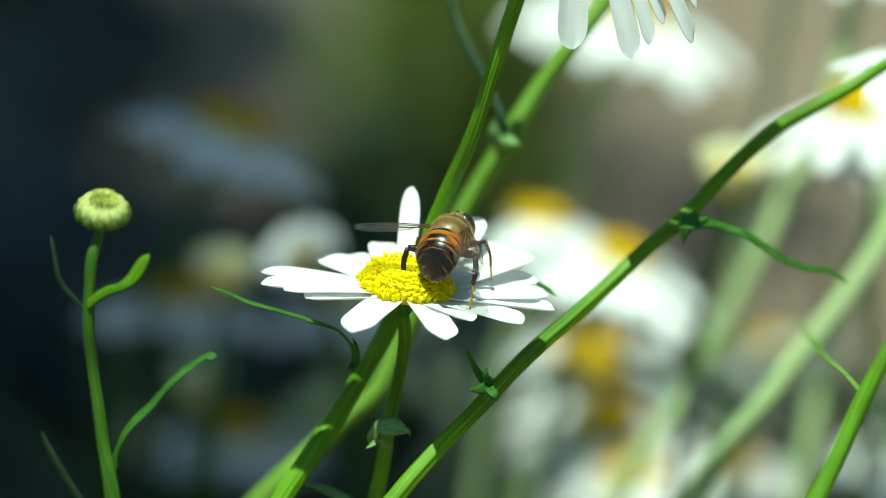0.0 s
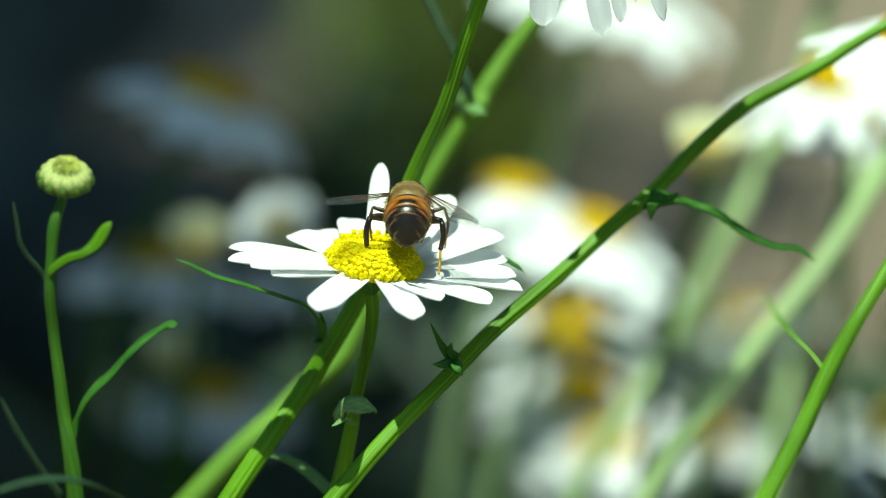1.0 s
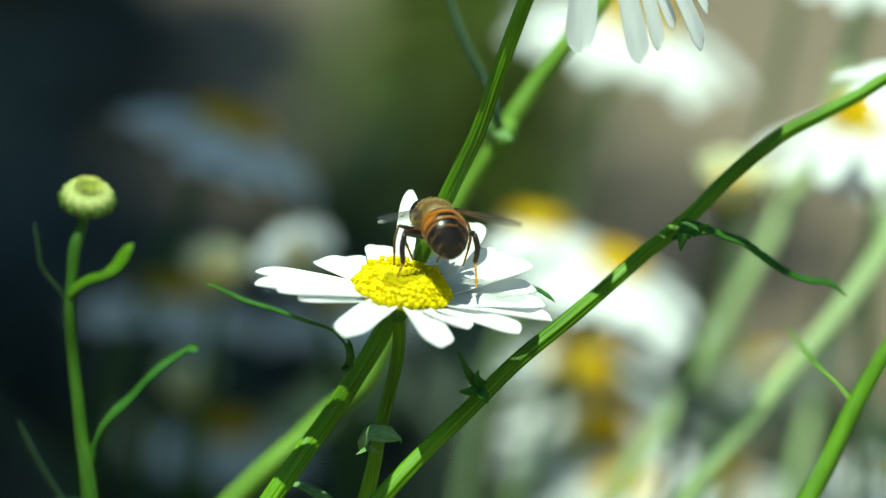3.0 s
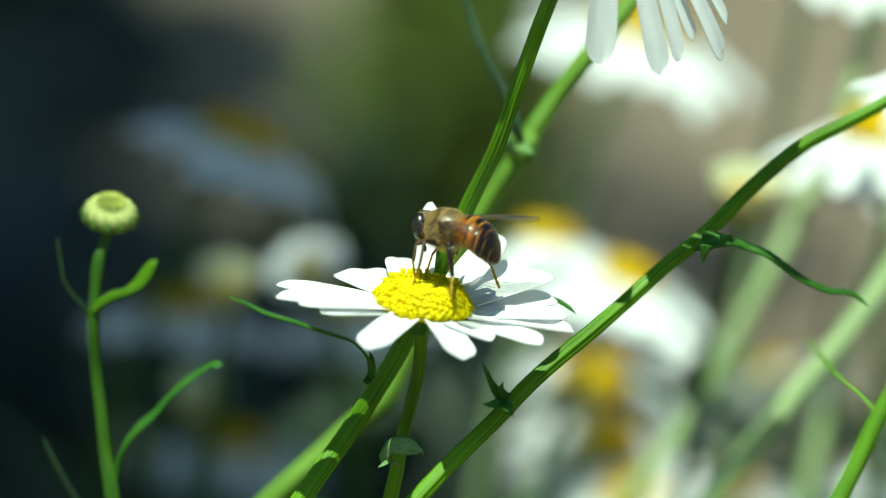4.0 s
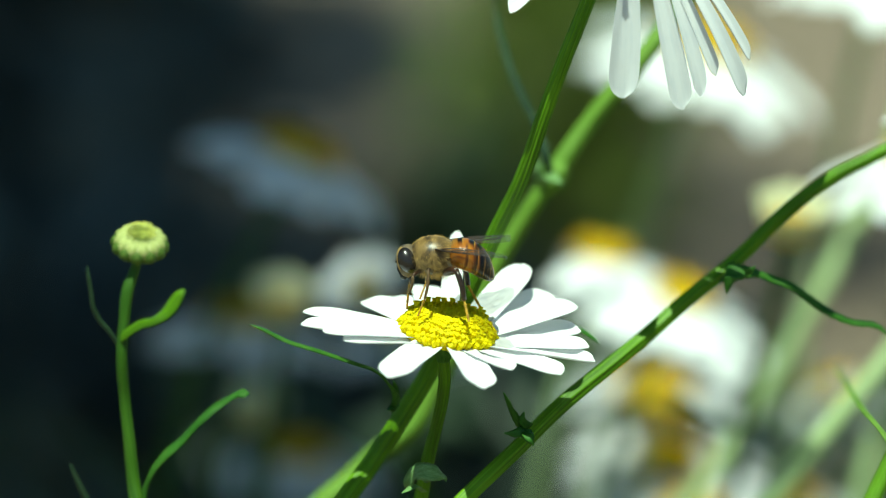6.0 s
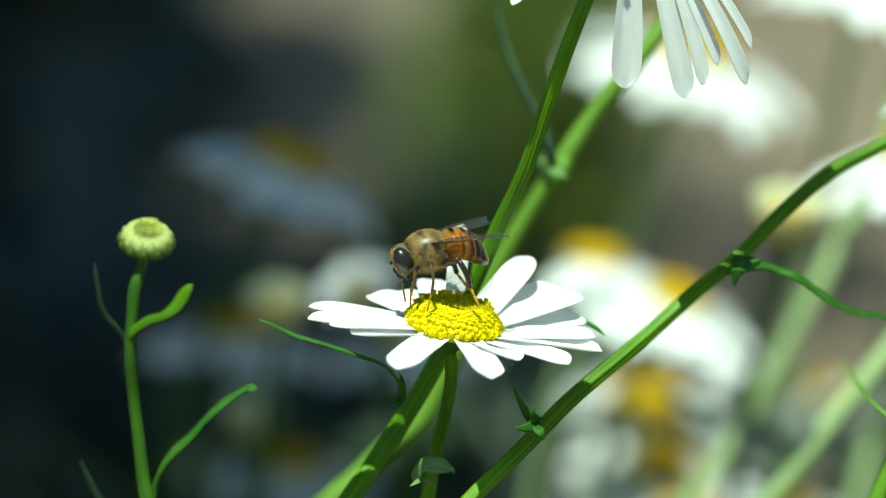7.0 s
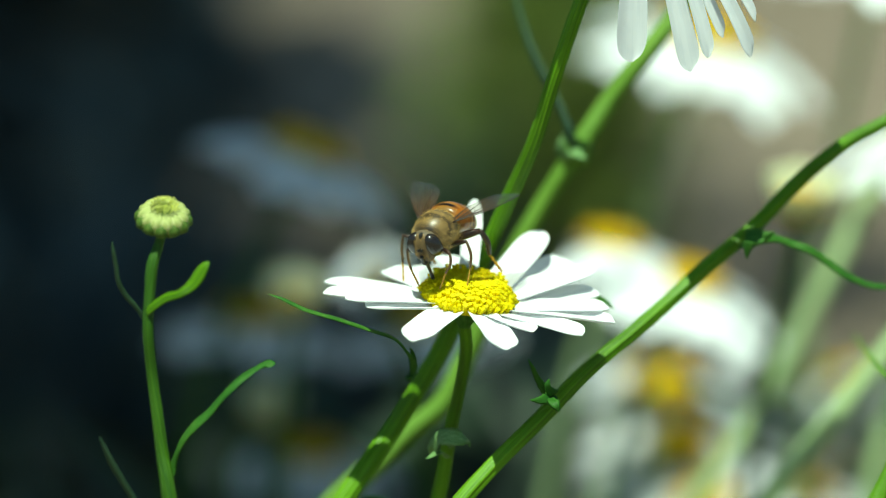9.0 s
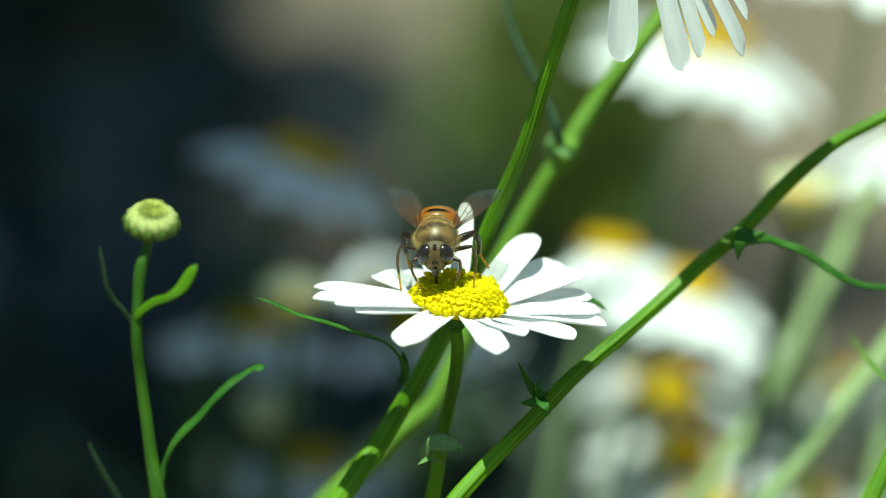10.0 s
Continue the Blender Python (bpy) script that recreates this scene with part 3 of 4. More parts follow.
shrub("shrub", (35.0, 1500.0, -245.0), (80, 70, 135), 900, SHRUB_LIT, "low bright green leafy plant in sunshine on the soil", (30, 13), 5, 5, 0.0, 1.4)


def bed_foliage():
    def spread(rnd):
        x, y = rnd.uniform(-260, 420), rnd.uniform(60, 470)
        top = -95 - 0.10 * y + 40 * noise.noise((x / 70, y / 70, 1))
        z = top - abs(rnd.gauss(0, 110))
        return Vector((x, y, max(z, GROUND))), Vector((rnd.gauss(0, 0.4), rnd.gauss(0, 0.4), 1))
    ob = new("foliage", leaf_cloud("foliage", 3600, spread, BED_LEAF_SHADED, (44, 9), 11))
    tagged(ob, "narrow green daisy leaves covering the bed, darkened as in shade", "foliage", kind="stuff")


bed_foliage()


# ---- the daisy on which the fly feeds ----
def main_daisy():
    base = (-6.1, 8.0, -48.0)
    ob = thing("daisy", (base[0], base[1], GROUND), "open white daisy with yellow disc on ribbed green stalk", "flower", "daisies")
    ob_at = Vector((base[0], base[1], GROUND))
    c = Vector((1.89, -0.50, -3.05))
    m = Matrix.Translation((c - ob_at) * MM) @ pose(0, 0, 0, 2, 7.5, 0)
    petals = [(170, 19.1, 4.2, 1, -0.02, -6, 1.2), (193, 19.1, 4.6, 1, -0.02, -6, 0.9), (206, 17.8, 4.6, 4, -0.03, -4), (215, 15.9, 4.8, 4, -0.03, -4), (247, 18.4, 4.6, -3, -0.05, 0), (289, 17.3, 4.4, -4, -0.04, 0),
              (307, 13.6, 3.9, 4, -0.04, 0), (328, 18.0, 4.4, 3, -0.03, 5), (345, 19.8, 4.5, 6, -0.04, 5), (357, 18.5, 4.6, 11, -0.03, 6), (18, 18.1, 4.8, 11, -0.02, 6), (27, 18.8, 5.2, 19, -0.01, 6),
              (43, 18.5, 5.2, 20, 0, 6), (54, 18.1, 4.6, 32, 0.05, 0, 0.9), (92, 18.2, 2.6, 49, 0.03, 0, 1.9), (104, 15.2, 4.6, 14, 0.02, 0), (120, 15.3, 4.4, 4, 0, -6), (139, 14.9, 4.6, 4, -0.03, -8)]
    daisy_head(ob, m, petals, 5.8, 2.6, 620, 1, True, 0.8, foot=0.74, full=0.42)
    top = c + m.to_3x3() @ Vector((0, 0, -3.0))
    stem_part(ob, [(*top, 0.78), w((1.7, 0.5, -8.2), 0.80), w((1.5, 1.5, -11.6), 0.80), w((0.6, 3.0, -16.5), 0.80), w((-0.4, 4.0, -21.2), 0.85), w((-1.2, 5.0, -26.4), 0.92), w(base, 1.2), root(base, 20, 10, 1.6)])
    # small clasping leaf on the stalk
    leaf_part(ob, [w((-2.7, 1.0, -23.8), 0.42), w((-2.3, -1.0, -22.0), 1.07), w((-1.2, -3.0, -20.5), 1.34), w((-0.0, -4.0, -20.3), 1.27), w((1.0, -4.0, -20.4), 0.99), w((1.7, -3.0, -20.9), 0.50), w((2.1, -2.0, -21.6), 0.21), w((2.2, -2.0, -22.0), 0.03)], (0.1, -0.85, 0.65), 0.2, mat=CLASP, thick=0.3)
    leaf_part(ob, [w((-1.0, 2.0, -24.3), 0.84), w((-2.1, -1.0, -23.0), 0.49), w((-2.8, -2.0, -23.2), 0.31), w((-3.5, -3.0, -23.3), 0.07)], (0, -0.6, 1), 0.5, mat=CLASP, thick=0.3)
    leaf_part(ob, [w((-0.3, 1.0, -22.8), 0.56), w((0.5, -1.0, -21.9), 0.28), w((1.1, -2.0, -21.8), 0.07)], (0, -0.6, 1), 0.3, mat=CLASP, thick=0.2)
    return ob


MAIN = main_daisy()


def tall_daisy():
    """The daisy whose straight stalk crosses behind the feeding fly; its long rays hang into view."""
    base = (-28.6, -4.0, -52.2)
    ob = thing("daisy", (base[0], base[1], GROUND), "tall white daisy with long drooping rays on a straight stalk", "flower", "daisies")
    ob_at = Vector((base[0], base[1], GROUND))
    c = Vector((24.0, 5.1, 50.0))
    m = Matrix.Translation((c - ob_at) * MM) @ pose(0, 0, 0, 25, 0, 0)
    petals = [(-90, 24.4, 3.9, -63, -0.02, 0, 1.0), (-64, 26.6, 3.1, -57, -0.05, 0, 1.0), (-52, 25.7, 2.3, -52, -0.1, 0, 1.1), (-46, 23.7, 1.9, -50, -0.1, 0, 1.2), (-38, 27.7, 2.5, -43, -0.2, 0, 1.1), (-28, 24.7, 2.0, -42, -0.16, 0, 1.2), (-154, 19.6, 3.2, -38, 0.03, 0, 0.7)]
    petals += [(a, 25 + (a % 5) * 0.5, 4.2, 4 if a < 125 else 68, -0.04) for a in range(62, 210, 17)]
    petals += [(a, 25.5, 5.0, 4 + (a % 3), -0.04) for a in range(-10, 60, 9)]
    daisy_head(ob, m, petals, 7.2, 2.6, 260, 2, foot=0.30, cup=0.25, full=0.88)
    top = c + m.to_3x3() @ Vector((0, 0, -3.4))
    stem_part(ob, [(*top, 1.1)] + [w((21.6, 6.0, 46.9), 0.92), w((20.2, 6.0, 43.3), 0.92), w((18.6, 6.0, 38.9), 0.92), w((16.2, 6.0, 32.4), 0.96), w((13.5, 7.0, 24.1), 0.96), w((11.2, 9.0, 16.4), 1.00), w((7.9, 12.0, 8.3), 1.04), w((4.5, 13.0, 0.1), 1.07), w((1.3, 13.0, -7.2), 1.11), w((-1.0, 12.0, -11.7), 1.22), w((-4.3, 10.0, -17.0), 1.21), w((-7.7, 9.0, -22.3), 1.24), w((-10.9, 6.0, -26.3), 1.27), w(base, 1.4), root(base, -30, 15, 1.8)])
    leaf_part(ob, [w((-5.1, 6.0, -14.7), 0.57), w((-4.6, 1.0, -11.7), 0.53), w((-5.3, -3.0, -9.1), 0.49), w((-6.7, -5.0, -7.0), 0.45), w((-10.0, -8.0, -5.0), 0.45), w((-14.2, -10.0, -3.1), 0.41), w((-18.5, -11.0, -1.5), 0.38), w((-21.3, -11.0, -0.1), 0.27), w((-22.9, -11.0, 0.5), 0.07)], (0, -0.6, 1), 0.1)
    leaf_part(ob, [w((-4.6, 5.0, -13.6), 0.56), w((-5.4, 3.0, -13.7), 0.32), w((-5.8, 2.0, -13.6), 0.07)], (0, -0.6, 1), 0.3)
    leaf_part(ob, [w((-4.7, 0.0, -10.7), 0.56), w((-4.8, -1.0, -9.4), 0.28), w((-5.0, -2.0, -8.6), 0.07)], (0, -0.8, 0.5), 0.3)
    leaf_part(ob, [w((16.2, 24.0, -6.8), 0.36), w((18.5, 18.0, -5.9), 0.47), w((19.9, 12.0, -5.2), 0.43), w((21.0, 10.0, -5.5), 0.28), w((21.7, 10.0, -6.1), 0.07)], (0, -0.6, 1))
    return ob


TALL = tall_daisy()


def jointed_stalk():
    """A stalk a little farther off, with a joint, a clasping leaf and a long narrow blade; its flower is out of view."""
    base = (-32.5, 38.1, -56.0)
    ob = thing("daisy_stalk", (base[0], base[1], GROUND), "pale green jointed daisy stalk with a narrow curling leaf", "stalk", "stalks")
    stem_part(ob, [w((48.0, 62.0, 50.5), 1.0)] + [w((32.0, 55.0, 29.2), 1.23), w((29.5, 53.0, 26.0), 1.22), w((25.1, 51.0, 20.7), 1.30), w((20.6, 50.0, 14.9), 1.33), w((17.2, 48.0, 10.1), 1.37), w((15.0, 47.0, 6.7), 1.36), w((12.0, 47.0, 1.9), 1.36), w((8.6, 47.0, -4.1), 1.40), w((-0.1, 46.0, -22.3), 1.44), w((-2.3, 45.0, -26.5), 1.44), w((-7.5, 44.0, -30.8), 1.51), w((-11.0, 43.0, -34.2), 1.58), w((-14.1, 42.0, -36.8), 1.65), w(base, 1.7), root(base, -20, 20, 1.8)], MIDSTEM, ribs=6)
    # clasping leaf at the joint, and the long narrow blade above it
    leaf_part(ob, [w((15.7, 42.0, 9.7), 0.60), w((15.5, 41.0, 11.1), 0.65), w((15.1, 41.0, 12.9), 0.65), w((14.3, 43.0, 14.8), 0.54), w((13.3, 45.0, 16.9), 0.49), w((11.9, 48.0, 19.0), 0.55), w((10.0, 52.0, 22.5), 0.55), w((8.8, 56.0, 25.7), 0.50), w((8.0, 60.0, 28.2), 0.39), w((7.8, 61.0, 29.6), 0.22), w((6.8, 62.0, 36.0), 0.14)], (-0.6, -1, 0.4), 0.4, mat=SHADELEAF)
    stem_part(ob, [w((17.2, 48.0, 10.0), 1.29), w((16.5, 47.0, 8.9), 1.97), w((15.9, 47.0, 8.1), 2.20), w((15.2, 47.0, 7.0), 1.67), w((14.5, 47.0, 6.0), 1.29)], MIDSTEM, ribs=5, depth=0.1, sides=30, name="joint")
    leaf_part(ob, [w((14.8, 44.0, 8.4), 0.75), w((15.8, 40.0, 9.7), 0.90), w((16.7, 39.0, 9.4), 0.60), w((17.4, 38.0, 9.3), 0.11)], (0, -0.7, 0.8), 0.4, mat=CLASP)
    leaf_part(ob, [w((14.8, 44.0, 8.1), 0.83), w((14.2, 43.0, 9.9), 0.83), w((14.3, 43.0, 11.8), 0.15)], (-0.5, -1, 0.3), 0.3, mat=CLASP)
    return ob


JOINTED = jointed_stalk()


def slanting_stalk():
    """The long stalk that leans to the side, bent in its upper part, with two clasping leaves."""
    base = (-11.9, -14.0, -42.0)
    ob = thing("daisy_stalk", (base[0], base[1], GROUND), "long leaning green daisy stalk with toothed leaves", "stalk", "stalks")
    stem_part(ob, [w((80.0, 32.0, 27.5), 0.73)] + [w((67.6, 29.0, 21.5), 0.77), w((62.3, 28.0, 18.3), 0.86), w((57.1, 26.0, 15.9), 0.89), w((52.5, 24.0, 13.9), 0.92), w((48.2, 21.0, 11.3), 0.95), w((44.2, 20.0, 7.8), 0.97), w((40.9, 19.0, 4.5), 0.97), w((37.5, 17.0, 1.8), 1.00), w((33.8, 15.0, -0.8), 1.00), w((28.6, 12.0, -4.9), 0.99), w((23.4, 8.0, -8.5), 1.02), w((16.8, 3.0, -13.0), 1.04), w((11.0, -1.0, -18.1), 1.06), w((4.6, -5.0, -23.6), 1.09), w(base, 1.5), root(base, -30, 5, 1.9)], ribs=6, depth=0.07)
    leaf_part(ob, [w((37.8, 15.0, 1.4), 0.50), w((38.8, 13.0, 2.8), 1.43), w((40.5, 13.0, 3.0), 1.07), w((42.3, 14.0, 2.6), 0.65), w((44.4, 15.0, 1.7), 0.61), w((46.3, 15.0, 1.1), 0.61), w((49.4, 16.0, -1.1), 0.61), w((51.7, 16.0, -2.7), 0.58), w((55.2, 17.0, -4.4), 0.50), w((58.7, 18.0, -5.1), 0.43), w((60.8, 18.0, -6.7), 0.07)], (0.1, -0.8, 0.7), 0.25)
    leaf_part(ob, [w((38.6, 11.0, 2.9), 0.86), w((38.4, 11.0, 1.7), 0.50), w((38.3, 11.0, 0.5), 0.07)], (0.3, -1, 0), 0.2)
    leaf_part(ob, [w((40.6, 12.0, 3.3), 0.64), w((41.5, 12.0, 3.7), 0.36), w((42.0, 12.0, 4.1), 0.07)], (0.3, -1, 0), 0.2)
    leaf_part(ob, [w((12.6, -4.0, -14.1), 0.97), w((11.6, -5.0, -13.1), 0.69), w((10.6, -6.0, -11.4), 0.42), w((10.0, -7.0, -9.9), 0.28), w((9.4, -7.0, -8.8), 0.07)], (-0.4, -1, 0.3), 0.3)
    leaf_part(ob, [w((12.2, -5.0, -14.3), 0.83), w((10.8, -7.0, -14.2), 0.48), w((9.6, -8.0, -13.9), 0.07)], (0, -1, 0.3), 0.4)
    leaf_part(ob, [w((12.2, -5.0, -14.4), 0.83), w((13.0, -7.0, -15.0), 0.55), w((13.3, -7.0, -15.5), 0.21), w((13.4, -7.0, -15.8), 0.03)], (0.3, -1, 0), 0.2)
    leaf_part(ob, [w((12.5, -5.0, -13.8), 0.69), w((11.9, -6.0, -12.3), 0.35), w((12.1, -6.0, -11.6), 0.10)], (0, -1, 0.3), 0.2)
    return ob


SLANTING = slanting_stalk()


def side_stalk():
    base = (39.9, -38.0, -44.1)
    ob = thing("daisy_stalk", (base[0], base[1], GROUND), "bright green daisy stalk with a thread-like leaf", "stalk", "stalks")
    stem_part(ob, [w((82.0, -5.0, 27.0), 0.8)] + [w((71.3, -12.0, 8.5), 0.89), w((65.9, -16.0, 0.1), 0.92), w((62.1, -20.0, -4.9), 0.95), w((58.2, -23.0, -11.0), 1.01), w((54.2, -27.0, -18.3), 1.07), w((50.0, -31.0, -25.1), 1.13), w(base, 1.3), root(base, -20, -10, 1.7)])
    leaf_part(ob, [w((57.8, -23.0, -11.0), 0.40), w((57.5, -8.0, -12.6), 0.41), w((57.0, 15.0, -15.7), 0.47), w((56.1, 35.0, -17.1), 0.37), w((55.8, 50.0, -18.3), 0.11)], (0, -0.6, 1), mat=MIDSTEM)
    return ob


SIDE = side_stalk()


def bract_mesh(r, h, n, z0, z1, rr, mat):
    """One cupped bract that wraps a flat-topped bud."""
    verts, faces, uv = [], [], []
    half = 1.3 * math.pi / n
    prof = [(0.35, z0 - 0.05), (0.78, z0 + 0.12), (1.0, (z0 + z1) / 2 - 0.05), (0.97, z1 - 0.18), (0.80, z1), (0.42, z1 + 0.06)]
    for inner in (0.0, 0.10):
        for q, (pr, pz) in enumerate(prof):
            taper = (1, 1, 1, 0.95, 0.85, 0.5)[q]
            for k in (-1, -0.5, 0, 0.5, 1):
                bulge = 1 + 0.17 * (1 - k * k) - inner
                th = half * k * taper
                verts.append((r * rr * pr * bulge * math.cos(th), r * rr * pr * bulge * math.sin(th), h * pz))
                uv.append((k * 0.8, q * 0.5))
    m = len(prof) * 5
    for q in range(len(prof) - 1):
        for k in range(4):
            a, b, c, d = q * 5 + k, q * 5 + k + 1, (q + 1) * 5 + k + 1, (q + 1) * 5 + k
            faces += [(a, b, c, d), (m + a, m + d, m + c, m + b)]
        faces += [(q * 5, q * 5 + 5, m + q * 5 + 5, m + q * 5), (q * 5 + 4, m + q * 5 + 4, m + q * 5 + 9, q * 5 + 9)]
    e = (len(prof) - 1) * 5
    for k in range(4):
        faces.append((e + k, e + k + 1, m + e + k + 1, m + e + k))
    return to_mesh("bract", verts, faces, mat, uv=uv)


def bud_head(parent, m, r, h):
    n = 12
    outer, inner = bract_mesh(r, h, n, -0.5, 0.32, 1.0, BUDGREEN), bract_mesh(r, h, n, -0.42, 0.50, 0.90, BUDTIP)
    for i in range(n):
        part("bract", outer, parent, m @ pose(0, 0, 0, 0, 0, 360 * i / n))
        part("bract", inner, parent, m @ pose(0, 0, 0, 0, 0, 360 * (i + 0.5) / n))
    part("core", lathe("core", [(r * 0.3, -h * 0.5), (r * 0.80, -h * 0.25), (r * 0.84, h * 0.15), (r * 0.70, h * 0.46), (r * 0.3, h * 0.55)], BUDGREEN), parent, m)
    tagged(part("crown", floret_disc(r * 0.56, r * 0.14, 70, 9, 6, 0.0, BUDHEART), parent, m @ Matrix.Translation((0, 0, h * 0.66 * MM)), "folded pale tips in the middle of the bud"), kind="stuff")


def bud_plant():
    base = (-34.5, -24.0, -39.4)
    ob = thing("daisy_bud", (base[0], base[1], GROUND), "closed green daisy bud on a leafy stalk", "flower bud")
    ob_at = Vector((base[0], base[1], GROUND))
    c = Vector((-36.5, -14.0, 11.25))
    bud_head(ob, Matrix.Translation((c - ob_at) * MM) @ pose(0, 0, 0, 24, 6, 0), 3.2, 2.8)
    stem_part(ob, [w((-36.7, -15.0, 9.4), 0.55), w((-37.0, -15.0, 8.4), 0.61), w((-37.8, -16.0, 5.9), 0.75), w((-38.2, -17.0, 1.9), 0.68), w((-38.4, -18.0, -2.2), 0.68), w((-38.0, -18.0, -7.9), 0.68), w((-37.3, -19.0, -13.4), 0.74), w((-36.7, -20.0, -18.1), 0.81), w((-36.2, -21.0, -20.7), 0.88), w(base, 1.3), root(base, 10, 5, 1.6)], SHADESTEM)
    leaf_part(ob, [w((-38.9, -17.0, -1.0), 0.38), w((-39.9, -17.0, 0.5), 0.33), w((-41.1, -17.0, 1.9), 0.38), w((-42.0, -17.0, 3.6), 0.41), w((-42.3, -17.0, 5.7), 0.38), w((-42.6, -17.0, 7.4), 0.33), w((-42.8, -17.0, 8.9), 0.11)], (-0.7, -0.8, 0.6), mat=SHADELEAF)
    leaf_part(ob, [w((-38.4, -18.0, -0.0), 0.68), w((-37.2, -19.0, 1.2), 0.68), w((-35.7, -20.0, 2.3), 0.68), w((-34.1, -21.0, 3.0), 0.61), w((-32.6, -21.0, 4.0), 0.81), w((-31.5, -21.0, 5.5), 0.88), w((-30.9, -21.0, 6.5), 0.61), w((-30.4, -21.0, 7.1), 0.13)], (-0.2, -0.9, 0.7), mat=STEM)
    leaf_part(ob, [w((-35.6, -20.0, -20.6), 0.81), w((-35.2, -20.0, -19.2), 0.88), w((-34.2, -21.0, -16.4), 0.94), w((-32.3, -22.0, -13.7), 0.94), w((-30.4, -22.0, -11.9), 0.81), w((-29.5, -22.0, -10.8), 0.74), w((-27.7, -22.0, -8.9), 0.81), w((-26.0, -21.0, -7.6), 0.81), w((-24.7, -20.0, -6.9), 0.68), w((-23.7, -19.0, -6.7), 0.81), w((-22.8, -19.0, -6.5), 0.68), w((-22.4, -19.0, -6.4), 0.20)], (-0.5, -0.5, 0.9), 0.1)
    leaf_part(ob, [w((-36.7, -27.0, -26.4), 0.50), w((-38.9, -27.0, -23.3), 0.50), w((-41.4, -27.0, -19.1), 0.47), w((-42.7, -27.0, -16.7), 0.47), w((-43.9, -27.0, -13.9), 0.13)], (-0.7, -0.8, 0.5), mat=SHADELEAF)
    leaf_part(ob, [w((-29.0, -32.0, -25.3), 0.66), w((-31.9, -36.0, -22.7), 0.92), w((-35.7, -40.0, -20.7), 0.98), w((-39.6, -43.0, -20.2), 0.78), w((-44.1, -46.0, -20.8), 0.26)], (-0.2, -0.4, 1), mat=SHADELEAF)
    leaf_part(ob, [w((-2.7, 6.0, -36.5), 0.71), w((-5.3, 7.0, -34.1), 0.92), w((-8.3, 7.5, -31.8), 0.85), w((-10.9, 8.0, -30.9), 0.50), w((-12.7, 8.0, -30.7), 0.14)], (-0.2, -0.6, 1), mat=CLASP)
    return ob


BUD = bud_plant()


# ---- daisies behind ----
FLAT = [petal_mesh(12.6 + 1.2 * math.sin(i * 2.3), 5.0, -4 + 4 * math.sin(i * 1.7), -0.05, seed=400 + i, ns=9, nw=4) for i in range(5)]
DROOP = [petal_mesh(13.0 + 1.0 * math.sin(i * 2.9), 5.0, -16 + 5 * math.sin(i * 1.3), -0.12, seed=420 + i, ns=9, nw=4) for i in range(5)]
SLIM = [petal_mesh(13.2 + 1.2 * math.sin(i * 2.9), 4.6, -14 + 7 * math.sin(i * 1.3), -0.12, seed=480 + i, ns=9, nw=4) for i in range(6)]
CUP = [petal_mesh(6.4, 3.7, 56 + 6 * math.sin(i * 1.3), 0.06, seed=500 + i, ns=9, nw=4, mat=CREAMPETAL) for i in range(4)]
TINY = [petal_mesh(6.2, 3.8, 24 + 6 * math.sin(i * 1.3), 0.02, seed=460 + i, ns=9, nw=4) for i in range(4)]


def far_daisy(c, rx, ry, rays, shape, seed, stalk_pts=None, lean=(-25, 30), label="white daisy with yellow disc among the bed's flowers", disc_r=6.0, stalk_r=1.1, bare=None, size=1.0):
    rnd = random.Random(seed)
    foot = stalk_pts[-1] if stalk_pts else (c[0] + lean[0], c[1] + lean[1], GROUND)
    ob = thing("daisy", (foot[0], foot[1], GROUND), label, "flower", "daisies")
    at = Vector((foot[0], foot[1], GROUND))
    m = Matrix.Translation((Vector(c) - at) * MM) @ pose(0, 0, 0, rx, ry, 0) @ pose(0, 0, 0, 0, 0, rnd.uniform(0, 40)) @ Matrix.Scale(size, 4)
    petals = [(360 * i / rays + rnd.uniform(-4, 4), 0, 0, 0, 0) for i in range(rays)]
    if bare:
        petals = [q for q in petals if not bare[0] < q[0] < bare[1]]
    daisy_head(ob, m, petals, disc_r, 2.3, 110, seed, False, share=shape)
    top = Vector(c) + m.to_3x3() @ Vector((0, 0, -2.8))
    down = m.to_3x3() @ Vector((0, 0, -25))
    if stalk_pts:
        pts = [(*top, stalk_r * 0.8)] + [(*p[:3], stalk_r) for p in stalk_pts] + [(foot[0], foot[1], GROUND - 4, stalk_r * 1.2)]
    else:
        q = top + down + Vector((lean[0] * 0.1, lean[1] * 0.1, 0))
        h = q * 0.5 + Vector(foot) * 0.5
        pts = [(*top, 1.0), (*q, 1.1), (*h, 1.2), (foot[0], foot[1], GROUND - 4, 1.5)]
    stem_part(ob, pts, PALESTEM if shape in (SLIM, FLAT) else SHADESTEM, sides=10, ribs=0, depth=0)
    return ob


SHADED = "white daisy with yellow disc in the shrub's shade"
far_daisy((-28.0, 240.0, -27.4), -4, 22, 19, DROOP, 21, label=SHADED, size=1.22)
far_daisy((-38.9, 255.0, -61.7), -4, 4, 18, DROOP, 24, label=SHADED, size=1.1)
far_daisy((-7.8, 285.0, -69.2), -2, -8, 18, DROOP, 25, label=SHADED, size=1.1)
far_daisy((-29.6, 290.0, -97.0), 2, 3, 18, DROOP, 26, label=SHADED, size=1.05)
far_daisy((-14.5, 195.0, -42.0), 30, -22, 13, TINY, 22, label="half-open white daisy in the bed", disc_r=3.4, size=0.92)
far_daisy((-28.6, 192.0, -45.6), 22, 0, 12, CUP, 23, label="white daisy about to open in the shrub's shade", disc_r=3.4)
